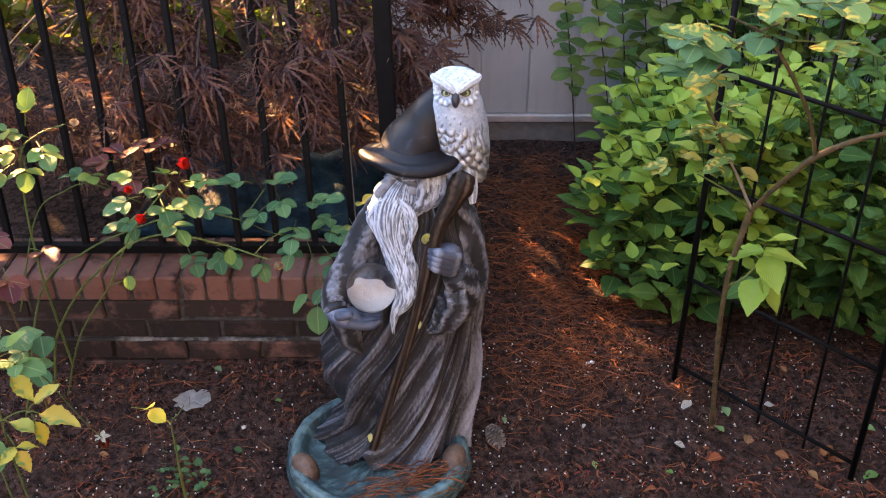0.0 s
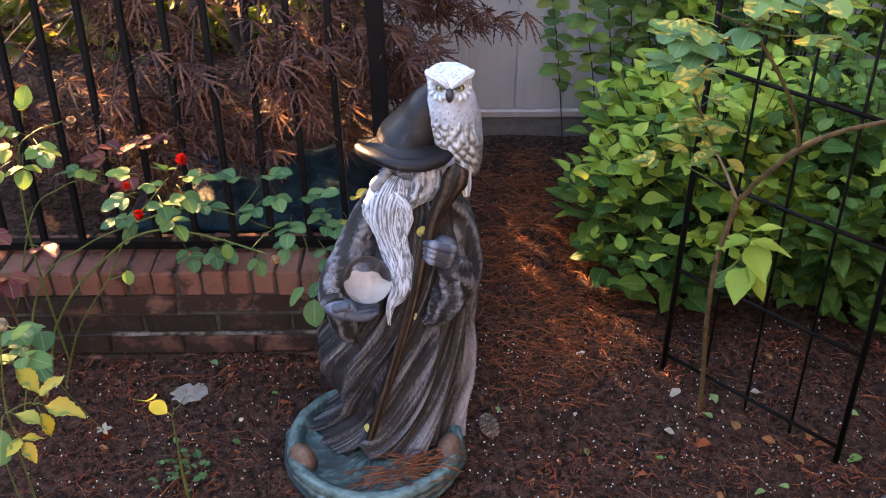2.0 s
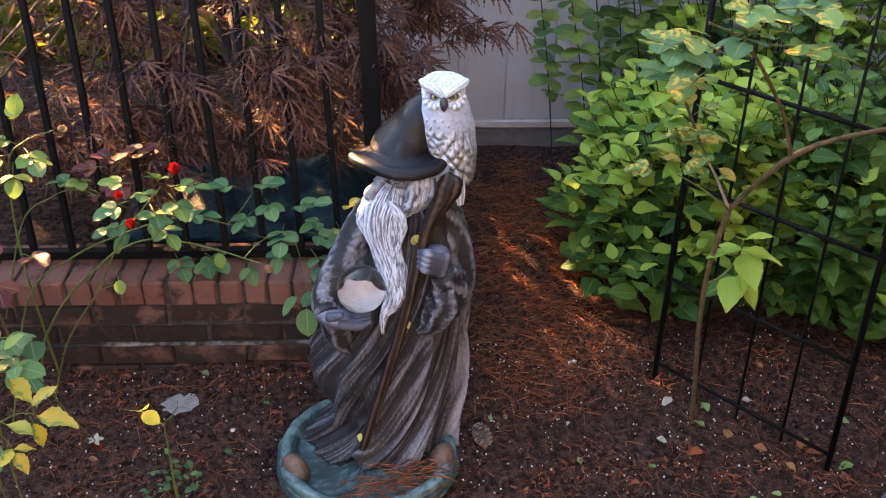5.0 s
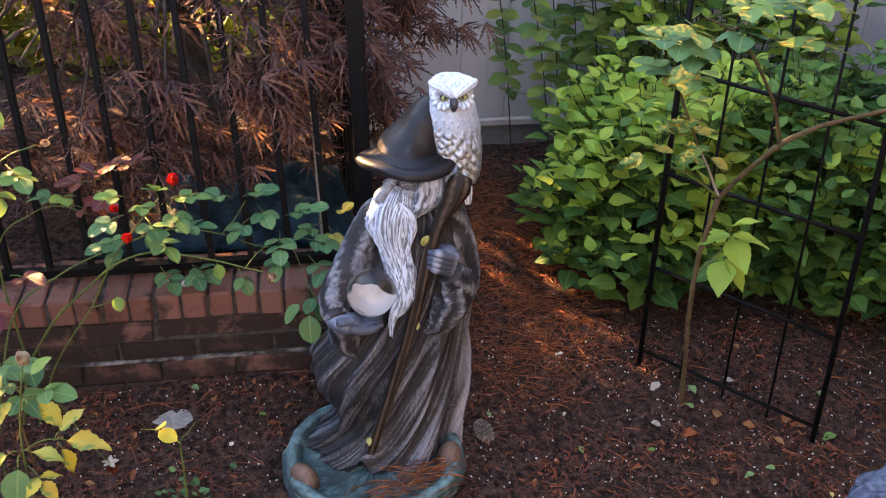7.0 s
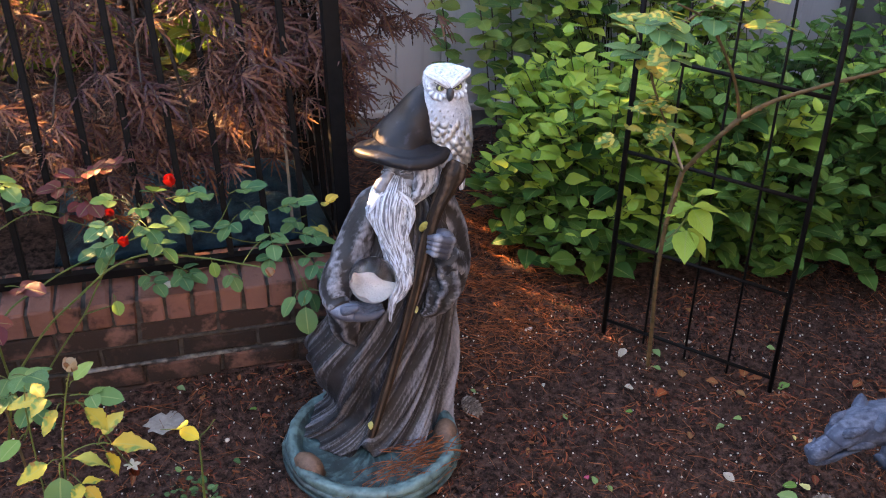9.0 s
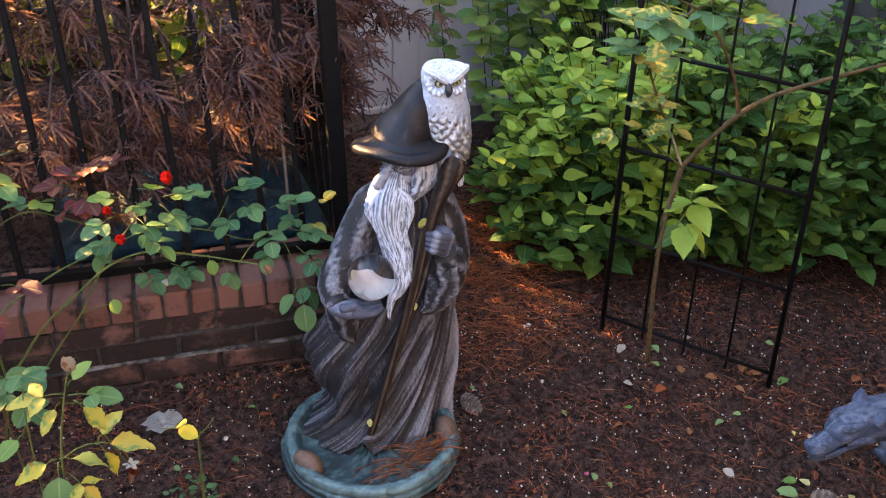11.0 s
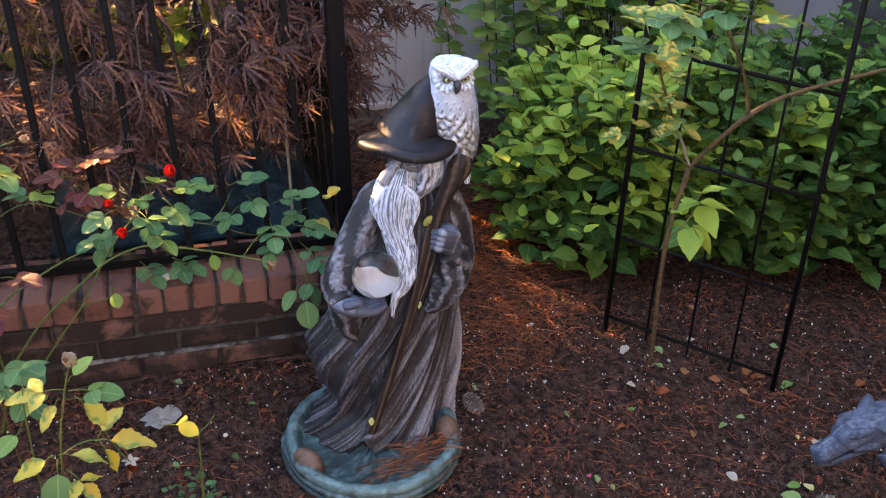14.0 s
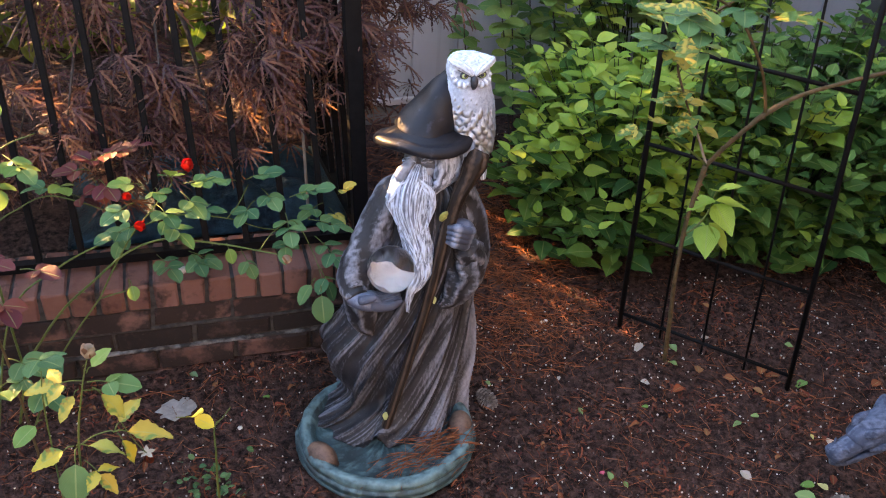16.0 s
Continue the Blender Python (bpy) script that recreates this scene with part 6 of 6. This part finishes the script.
        for _ in range(14):
            p = Vector((cx + rnd.gauss(0, 0.05), cy + rnd.gauss(0, 0.06), cz + rnd.gauss(0, 0.05)))
            picks.append((p, Vector((rnd.gauss(0.2, 0.6), rnd.gauss(-0.5, 0.4), rnd.gauss(-0.2, 0.25))), rnd.uniform(-0.6, 0.6), rnd.uniform(0.8, 1.1)))
    # loose inner foliage
    for _ in range(120):
        p = Vector((rnd.uniform(-1.6, -0.22), rnd.uniform(2.35, 3.2), 0))
        p.z = 0.42 + 0.95 * rnd.random() - 0.25 * (p.y - 2.3) * rnd.random()
        d = Vector((rnd.gauss(0, 0.7), rnd.gauss(-0.6, 0.4), rnd.gauss(-0.35, 0.25)))
        picks.append((p, d, rnd.uniform(-0.6, 0.6), rnd.uniform(0.9, 1.4)))
    # a clear gap in the crown, through which the low sun reaches the hat
    hat = Vector((-0.150, 1.69, 0.80))
    picks = [q for q in picks if (q[0] - hat).cross(SUN_FROM).length > 0.085]
    # two more, through which it reaches the rose shoots by the wall
    for lit, wide in ((Vector((-0.63, 1.79, 0.70)), 0.125), (Vector((-0.98, 1.95, 0.71)), 0.115)):
        picks = [q for q in picks if (q[0] - lit).cross(SUN_FROM).length > wide]
    # and another, through which it reaches the front spray
    spray = Vector((-0.34, 2.15, 0.76))
    picks = [q for q in picks if (q[0] - spray).dot(SUN_FROM) < 0.14 or (q[0] - spray).cross(SUN_FROM).length > 0.15]
    picks.sort(key=lambda q: q[0].y)
    for i, (p, d, spin, sc) in enumerate(picks[:300]):
        hang(meshes[i % 8], "leaf", p, d, spin, sc, tree)
    rest = [Matrix.Translation(p - off) @ aim(d, spin) @ Matrix.Scale(sc, 4) for p, d, spin, sc in picks[300:]]
    crown = new("crown", scatter_mesh("crown", temps, rest, MAT["maple"]))
    crown.parent = tree
    tagged(crown, kind="stuff")
    # thin pale sapling stem behind the corner of the fence
    sap = empty("sapling", (-0.255, 2.24, 0.25), "thin pale bare sapling stem behind the fence", "sapling")
    stem("trunk", [(-0.255, 2.24, 0.26, 0.0045), (-0.262, 2.27, 0.55, 0.0042), (-0.270, 2.31, 0.77, 0.0042), (-0.280, 2.39, 0.90, 0.0040), (-0.31, 2.48, 1.3, 0.0035)], MAT["cane_pale"], sap, 8, 6)


build_maple()


# ---- yellow-green hedge beyond, its unseen upper part added to block the sun ----
def build_hedge(name, at, lo, hi, count, size, label, seed, thin=0.0, gaps=(), stray=0.07):
    rnd = random.Random(seed)
    hedge = empty(name, at, label, "hedge")
    bm = bmesh.new()
    span = hi[0] - lo[0]
    for i in range(10):
        x = lo[0] + span * (i + rnd.random()) / 10
        y = rnd.uniform(lo[1], hi[1])
        tube(bm, [(x - at[0], y - at[1], -0.05, 0.02), (x - at[0] + rnd.uniform(-0.1, 0.1), y - at[1], 0.5 * hi[2], 0.014), (x - at[0] + rnd.uniform(-0.2, 0.2), y - at[1], 0.95 * hi[2], 0.005)], 0, 6, 4)
    tagged(part("twig_mass", bm, MAT["bark"], hedge), kind="stuff")
    temps = [leaf_template(size, size * 0.5, 4, 0.85, 0.2, 0.2, 0, 0, s) for s in range(4)]
    mats = []
    while len(mats) < count:
        p = Vector((rnd.uniform(lo[0], hi[0]), rnd.uniform(lo[1], hi[1]), rnd.uniform(lo[2], hi[2])))
        if noise.noise(p * 2.2) < thin:
            continue
        # leaves left out along chosen sunbeams, to shape where the light falls
        q = p - SUN_FROM * ((p.y - at[1]) / SUN_FROM.y)
        if any((q.x - gx) ** 2 + (q.z - gz) ** 2 < gr * gr for gx, gz, gr in gaps) and rnd.random() > stray:
            continue
        d = Vector((rnd.gauss(0, 1), rnd.gauss(-0.3, 1), rnd.gauss(0.1, 0.6)))
        mats.append(Matrix.Translation(p - Vector(at)) @ aim(d, rnd.uniform(-1, 1)) @ Matrix.Scale(rnd.uniform(0.7, 1.3), 4))
    ob = new("leaves", scatter_mesh("leaves", temps, mats, MAT["hedge"]))
    ob.parent = hedge
    tagged(ob, kind="stuff")


build_hedge("hedge", (-3.4, 3.9, 0.2), (-5.4, 3.55, 0.2), (-1.7, 4.3, 2.45), 16500, 0.105, "loose yellow-green hedge beyond the maple", 81, -0.6,
            ((-1.77, 1.47, 0.19), (-2.20, 1.78, 0.10), (-2.55, 1.30, 0.10), (-1.80, 1.28, 0.09), (-3.0, 1.45, 0.10), (-2.05, 1.02, 0.09), (-2.9, 1.15, 0.10), (-2.42, 1.66, 0.15), (-2.05, 1.83, 0.17), (-2.66, 1.60, 0.17), (-2.33, 1.42, 0.12), (-2.75, 1.95, 0.12), (-2.25, 1.15, 0.10), (-3.11, 1.83, 0.11)))
build_hedge("tall_hedge", (-0.8, 3.9, 0.2), (-1.7, 3.55, 0.2), (0.3, 4.3, 2.7), 9800, 0.105, "tall loose green hedge beyond the maple, unseen top added for shade", 83, -0.6,
            ((-0.86, 0.64, 0.19), (-1.10, 0.76, 0.17), (-0.62, 0.54, 0.16), (-0.78, 0.48, 0.13), (-1.77, 1.47, 0.19)), 0.26)


# ---- blue tarp behind the fence ----
bm = bmesh.new()
rows = []
for j in range(24):
    row = []
    for i in range(36):
        x, y = -0.92 + 0.78 * i / 35, 2.22 + 0.48 * j / 23
        edge = min(1.0, 5 * min(i / 35, 1 - i / 35, j / 23, 1 - j / 23))
        z = 0.268 + edge * (0.07 + 0.045 * noise.noise(Vector((x * 6, y * 6, 9))) + 0.022 * noise.noise(Vector((x * 17, y * 17, 2))))
        row.append(bm.verts.new((x, y, z)))
    rows.append(row)
for a, b in zip(rows, rows[1:]):
    for i in range(35):
        bm.faces.new((a[i], a[i + 1], b[i + 1], b[i]))
bmesh.ops.solidify(bm, geom=bm.faces[:], thickness=0.004)
tagged(part("tarp", bm, MAT["tarp"]), "crumpled dark blue tarp on the raised bed", "tarp")


# ---- things on the soil ----
def on_soil(x, y, lift=0.0):
    return Vector((x, y, ground_height(x, y) + lift))


def build_cone():
    bm = bmesh.new()
    for i in range(90):
        t = i / 90
        a = 2.39996 * i
        r = 0.020 * math.sin(math.pi * (0.12 + 0.80 * t)) ** 0.8
        x = -0.032 + 0.064 * t
        d = Vector((0.35, math.cos(a), math.sin(a))).normalized()
        c = Vector((x, math.cos(a) * r, math.sin(a) * r))
        side = Vector((0, -math.sin(a), math.cos(a)))
        w = 0.0052 * (1 - 0.4 * t)
        ring = [[c - d * 0.012 + side * s * w * 0.5 + Vector((q, 0, 0)) for s, q in ((-1, 0), (1, 0), (1, 0.0025), (-1, 0.0025))], [c + side * s * w + Vector((q, 0, 0)) for s, q in ((-1, 0), (1, 0), (1, 0.003), (-1, 0.003))], [c + d * 0.005 + side * s * w * 0.55 + Vector((q, 0, 0)) for s, q in ((-1, 0), (1, 0), (1, 0.003), (-1, 0.003))]]
        loft(bm, ring)
    tube(bm, [(-0.034, 0, 0, 0.006), (0, 0, 0, 0.012), (0.034, 0, 0, 0.003)], 0, 8, 3)
    ob = part("pine_cone", bm, MAT["cone"], smooth=False)
    ob.matrix_world = Matrix.Translation(on_soil(0.133, 1.672, 0.019)) @ Euler((0.3, 0.15, radians(-65))).to_matrix().to_4x4()
    tagged(ob, "grey-brown open pine cone on the soil", "pine cone", "pine cones")
    other = copy_thing(ob, Matrix.Translation(on_soil(0.885, 1.135, 0.017)) @ Euler((0.9, 0.1, radians(-20))).to_matrix().to_4x4())
    other["label"] = "grey-brown open pine cone below the beast's snout"


build_cone()

LITTER = {k: [template_mesh("fallen_leaf", leaf_template(0.040, 0.026, 6, 0.85, 0.15, 0.35, 0.02, 0.04, s), MAT[k]) for s in range(3)] for k in ("litter", "litter_green", "litter_pale", "litter_yellow")}
rnd = random.Random(91)
for x, y, kind, size, label in [
        (0.669, 1.811, "litter_pale", 1.0, "pale grey fallen leaf on the soil"), (0.592, 1.662, "litter_pale", 0.75, "pale fallen leaf on the soil"), (0.857, 1.465, "litter_green", 0.6, "green fallen leaf on the soil"), (0.699, 1.300, "litter_pale", 0.95, "pinkish fallen leaf on the soil"),
        (0.361, 1.371, "litter_green", 0.7, "green fallen leaf on the soil"), (0.861, 1.213, "litter_green", 0.9, "green fallen leaf on the soil"), (0.376, 1.601, "litter_green", 0.55, "green fallen leaf on the soil"), (0.155, 1.749, "litter_green", 0.5, "green fallen leaf on the soil"),
        (0.778, 1.660, "litter", 1.1, "brown curled leaf on the soil"), (0.905, 1.576, "litter", 0.9, "brown curled leaf on the soil"), (1.075, 1.560, "litter_green", 1.1, "green fallen leaf on the soil"), (0.672, 1.426, "litter", 0.7, "reddish dry leaf on the soil"), (0.569, 1.562, "litter_green", 0.5, "green fallen leaf on the soil"),
        (0.386, 1.332, "litter_green", 0.5, "green fallen leaf on the soil"), (0.372, 1.734, "litter_pale", 0.4, "pale fallen leaf on the soil"), (0.925, 1.23, "litter", 0.8, "brown dry leaf on the soil"), (-0.433, 1.803, "litter_green", 0.55, "green fallen leaf on the soil"), (-0.633, 1.925, "litter_green", 0.7, "green fallen leaf by the wall"),
        (0.96, 1.62, "litter", 1.2, "tan dry leaf on the soil"), (0.84, 1.63, "litter", 0.9, "tan dry leaf on the soil"), (1.01, 1.60, "litter", 1.1, "tan dry leaf on the soil"), (0.73, 1.70, "litter_green", 0.8, "green fallen leaf on the soil"), (0.75, 1.79, "litter_green", 0.9, "green fallen leaf on the soil"), (0.86, 1.80, "litter_pale", 0.7, "pale fallen leaf on the soil"), (1.10, 1.72, "litter_green", 0.7, "green fallen leaf on the soil"), (1.25, 1.50, "litter", 1.0, "brown dry leaf on the soil"),
        (0.835, 1.170, "litter_green", 1.3, "broad green fallen leaf with a yellow edge"), (0.885, 1.190, "litter_yellow", 0.75, "yellow fallen leaf below the snout"), (0.815, 1.180, "litter_yellow", 0.55, "yellow fallen leaf on the soil"), (0.960, 1.375, "litter_yellow", 0.45, "yellow scrap of fallen leaf"), (1.000, 1.350, "litter_pale", 0.6, "pale fallen leaf on the soil"), (0.795, 1.455, "litter_green", 0.7, "yellow-green fallen leaf on the soil"), (0.700, 1.615, "litter", 1.0, "tan fallen leaf on the soil"), (0.965, 1.120, "litter_yellow", 0.6, "yellow-brown scrap of fallen leaf")]:
    ob = new("fallen_leaf", LITTER[kind][rnd.randrange(3)])
    ob.matrix_world = placed(on_soil(x, y, 0.010), rnd.uniform(0, 360), rnd.uniform(-12, 12), rnd.uniform(-15, 15), size)
    tagged(ob, label, "leaf", "fallen leaves")
for x, y in ((0.342, 1.375), (0.34, 1.24)):
    ob = new("fallen_petal", template_mesh("fallen_petal", leaf_template(0.016, 0.014, 5, 1.0, -0.3, 0.6, 0, 0, 1), MAT["pink"]))
    ob.matrix_world = placed(on_soil(x, y, 0.010), 40 * x * 20, 0, 10, 1)
    tagged(ob, "pink fallen petal on the soil", "petal", "fallen petals")

# papery lichen scrap
bm = bmesh.new()
rings = []
for k, r in enumerate((0.004, 0.018, 0.030, 0.036)):
    rings.append([Vector((1.35 * r * (1 + 0.45 * noise.noise(Vector((math.cos(t) * 2, math.sin(t) * 2, k * 0.3)))) * math.cos(t), r * (1 + 0.7 * noise.noise(Vector((math.cos(t) * 3, math.sin(t) * 3, 7)))) * math.sin(t), 0.012 + 0.009 * noise.noise(Vector((math.cos(t) * r * 60, math.sin(t) * r * 60, 3))))) for t in np.linspace(0, 2 * math.pi, 26, endpoint=False)])
loft(bm, rings, 0, None, (True, False))
bmesh.ops.solidify(bm, geom=bm.faces[:], thickness=0.002)
scrap = part("lichen_scrap", bm, MAT["lichen"])
scrap.location = on_soil(-0.673, 1.805, 0.0)
tagged(scrap, "grey papery lichen scrap lying on the soil", "lichen")

# leaves caught on the statue, and a twig
for x, y, z, yaw, pitch, size in ((-0.172, 1.570, 0.128, 250, 55, 0.55), (-0.050, 1.618, 0.432, 240, 50, 0.45)):
    ob = new("fallen_leaf", LITTER["litter_yellow"][1])
    ob.matrix_world = placed((x, y, z), yaw, pitch, 10, size)
    tagged(ob, "small pale yellow leaf caught on the statue", "leaf", "fallen leaves")
bm = bmesh.new()
tube(bm, [(-0.10, 0, 0.006, 0.0022), (-0.03, 0.012, 0.010, 0.002), (0.03, 0.010, 0.008, 0.0018), (0.09, 0.022, 0.005, 0.001)], 0, 6, 5)
twig = part("twig", bm, MAT["chips_red"])
twig.location = on_soil(-0.70, 1.865)
tagged(twig, "thin reddish twig lying on the soil", "twig")

# pebbles that stand out
for x, y, z, r in ((0.423, 1.975, None, 0.007), (0.411, 1.975, None, 0.005), (-0.619, 2.005, 0.313, 0.012), (-0.05, 1.62, None, 0.004), (-0.52, 1.72, None, 0.006)):
    bm = bmesh.new()
    blob(bm, (0, 0, 0), (r * 1.2, r, r * 0.7), (0, 0, 30), 0, 12, 8, lambda d: (1 + 0.2 * noise.noise(d * 2 + Vector((x, y, 0))), 0.5))
    ob = part("pebble", bm, MAT["specks"])
    ob.location = (x, y, z if z else on_soil(x, y).z + r * 0.6)
    tagged(ob, "small pale pebble lying in the garden", "pebble", "pebbles")


def chip_template(seed, long, wide, thick):
    r = random.Random(seed)
    v = [(sx * long * r.uniform(0.35, 0.5), sy * wide * r.uniform(0.3, 0.5), sz * thick * 0.5) for sx in (-1, 1) for sy in (-1, 1) for sz in (-1, 1)]
    f = [(0, 1, 3, 2), (4, 6, 7, 5), (0, 4, 5, 1), (2, 3, 7, 6), (0, 2, 6, 4), (1, 5, 7, 3)]
    return v, f, [(0.5, 0.5)] * 8


def needle_template(seed):
    r = random.Random(seed)
    bend, n = r.uniform(-0.25, 0.25), 5
    v, f = [], []
    for i in range(n + 1):
        u = i / n
        x, y = 0.075 * u, 0.075 * bend * u * u
        for a in range(3):
            v.append((x, y + 0.0007 * math.cos(a * 2.09), 0.0007 * math.sin(a * 2.09) + 0.006 * math.sin(u * 3.1) * r.random()))
    for i in range(n):
        for a in range(3):
            f.append((3 * i + a, 3 * i + (a + 1) % 3, 3 * i + 3 + (a + 1) % 3, 3 * i + 3 + a))
    return v, f, [(0.5, 0.5)] * len(v)


def scatter(name, templates, count, where, material, label, category, tilt=25, lift=0.004, scales=(0.6, 1.4), seed=0):
    r = random.Random(seed)
    mats = []
    while len(mats) < count:
        x, y = where(r)
        if (x + 0.165) ** 2 + ((y - 1.605) / 0.93) ** 2 < 0.235 ** 2 or (y > 1.95 and x < -0.1) or y > BACK_Y - 0.04:
            continue
        mats.append(placed(on_soil(x, y, lift), r.uniform(0, 360), r.uniform(-tilt, tilt), r.uniform(-tilt, tilt), r.uniform(*scales)))
    ob = new(name, scatter_mesh(name, templates, mats, material))
    return tagged(ob, label, category, kind="stuff")


def anywhere(r):
    return r.uniform(-1.5, 1.9), r.uniform(0.95, 3.35) if r.random() < 0.35 else r.uniform(1.0, 2.1)


def needle_bed(r):
    if r.random() < 0.66:
        x, y = r.gauss(0.36, 0.13), 1.72 + 1.5 * r.betavariate(1.7, 1.5)
        if noise.noise(Vector((x * 7, y * 7, 3.0))) > -0.22 + 0.5 * r.random() - 0.25:
            return x, y
    return anywhere(r)


def drifts(r):
    """Places where litter gathers, in uneven patches."""
    while True:
        x, y = anywhere(r)
        if noise.noise(Vector((x * 5.5, y * 5.5, 2.0))) + 0.5 * noise.noise(Vector((x * 17, y * 17, 5.0))) > 0.16 or r.random() < 0.10:
            return x, y


def shred_template(seed):
    """A narrow curled ribbon of dry leaf."""
    r = random.Random(seed)
    turn, wide, n = r.uniform(-3.2, 3.2), r.uniform(0.0012, 0.0032), 7
    v, f, x, y, a = [], [], 0.0, 0.0, 0.0
    for i in range(n + 1):
        z = 0.004 * math.sin(i * 1.1 + seed)
        for s in (-1, 1):
            v.append((x - math.sin(a) * wide * s, y + math.cos(a) * wide * s, z + 0.0012 * s))
        a += turn / n + r.uniform(-0.2, 0.2)
        x, y = x + 0.0055 * math.cos(a), y + 0.0055 * math.sin(a)
    for i in range(n):
        f.append((2 * i, 2 * i + 2, 2 * i + 3, 2 * i + 1))
    return v, f, [(0.5, 0.3)] * len(v)


scatter("mulch_chips", [chip_template(s, 0.022, 0.010, 0.005) for s in range(10)], 15000, anywhere, MAT["chips"], "dark shredded bark mulch", "mulch", 40, 0.003, (0.15, 0.75), 1)
scatter("red_mulch_chips", [chip_template(s + 20, 0.026, 0.008, 0.004) for s in range(10)], 1500, drifts, MAT["chips_red"], "reddish brown bark slivers in the mulch", "mulch", 25, 0.007, (0.25, 0.8), 2)
scatter("pine_needles", [needle_template(s) for s in range(12)], 7600, needle_bed, MAT["needles"], "rust-brown fallen pine needles", "pine needles", 10, 0.008, (0.30, 0.95), 3)
scatter("pale_specks", [chip_template(s + 40, 0.006, 0.005, 0.004) for s in range(6)], 2300, anywhere, MAT["specks"], "pale mineral specks in the soil", "soil specks", 40, 0.006, (0.15, 0.95), 4)
scatter("leaf_shreds", [shred_template(s) for s in range(10)], 3600, drifts, MAT["shreds"], "curled rust-red shreds of dry leaf in the soil", "leaf litter", 30, 0.006, (0.15, 0.85), 6)
scatter("dry_leaf_bits", [leaf_template(0.030, 0.014, 5, 0.85, 0.5, 0.7, 0.05, 0.10, s) for s in range(6)], 170, drifts, MAT["litter"], "small dry reddish leaf bits on the soil", "leaf litter", 25, 0.008, (0.4, 1.1), 5)

# needles caught in the statue's base
r = random.Random(7)
mats = []
for i in range(130):
    p = Vector((-0.10 + r.gauss(0, 0.055), 1.478 + r.gauss(0, 0.014), 0.034 + r.uniform(0, 0.016)))
    if i % 2:
        p = Vector((-0.035 + r.gauss(0, 0.03), 1.520 + r.gauss(0, 0.02), 0.036 + r.uniform(0, 0.02)))
    mats.append(placed(p, r.gauss(12, 22) + (180 if r.random() < 0.5 else 0), r.uniform(-5, 5), 0, r.uniform(0.7, 1.3)))
tagged(new("base_needles", scatter_mesh("base_needles", [needle_template(s) for s in range(8)], mats, MAT["needles"])), "pine needles gathered on the statue's base", "pine needles", kind="stuff")


# ---- bricks of the low wall ----
def build_wall():
    face, end = 1.962, -0.10
    bm = bmesh.new()
    box(bm, (-2.6, face + 0.008, -0.05), (end - 0.008, 2.165, 0.296))
    wall = part("garden_wall", bm, MAT["mortar"], smooth=False)
    tagged(wall, "low weathered red brick garden wall with upright cap bricks", "wall", kind="structure")
    rnd = random.Random(4)

    def brick_mesh(name, size, material, seed):
        b = bmesh.new()
        r = random.Random(seed)
        box(b, [-s / 2 for s in size], [s / 2 for s in size], 0.0055)
        for v in b.verts:
            v.co += Vector((r.uniform(-1, 1), r.uniform(-1, 1), r.uniform(-1, 1))) * 0.0024
        me = bpy.data.meshes.new(name)
        b.to_mesh(me)
        b.free()
        me.materials.append(material)
        return me

    caps = [brick_mesh("cap_brick", (0.0575, 0.198, 0.076), MAT["cap_brick"], s) for s in range(4)]
    # each course has its own darkness, stain and shade both in the colour
    courses = [[brick_mesh("brick", (0.196, 0.092, 0.0595), MAT[k], s) for s in range(4)] for k in ("course_brick", "stained_shaded_brick", "foot_brick", "foot_brick")]
    # smeared bed joints: a pale one on the proud footing course
    for z, y0, thick, mat in ((0.0955, face - 0.006, 0.0035, "lime"), (0.163, face + 0.001, 0.004, "mortar")):
        b = bmesh.new()
        rows = []
        for k in range(120):
            x = end - 0.02 - 2.4 * k / 119
            w = noise.noise(Vector((x * 9, z * 50, 1.0)))
            y, h = y0 + 0.004 * w, thick * (0.75 + 0.6 * noise.noise(Vector((x * 21, 3.0, z))))
            rows.append([Vector((x, y, z - h)), Vector((x, y + 0.03, z - h)), Vector((x, y + 0.03, z + h)), Vector((x, y + 0.004, z + h * 0.8))])
        loft(b, rows)
        bmesh.ops.recalc_face_normals(b, faces=b.faces[:])
        part("mortar_joint", b, MAT[mat], wall, "crumbling pale lime mortar joint" if mat == "lime" else "")
    x, i = end - 0.03, 0
    while x > -2.5:
        ob = new("cap_brick", caps[i % 4])
        ob.parent = wall
        ob.location = (x, face + 0.095 + rnd.uniform(-0.003, 0.003), 0.268 + rnd.uniform(-0.002, 0.002))
        ob.rotation_euler = (0, 0, rnd.uniform(-0.015, 0.015))
        x -= 0.0672
        i += 1
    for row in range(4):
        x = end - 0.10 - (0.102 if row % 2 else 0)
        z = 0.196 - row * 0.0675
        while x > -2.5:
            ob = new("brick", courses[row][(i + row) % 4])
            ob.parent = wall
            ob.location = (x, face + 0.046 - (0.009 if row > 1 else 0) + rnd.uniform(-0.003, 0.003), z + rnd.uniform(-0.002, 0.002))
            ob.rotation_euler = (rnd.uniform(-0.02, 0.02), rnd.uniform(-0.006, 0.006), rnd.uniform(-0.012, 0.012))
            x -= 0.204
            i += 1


build_wall()
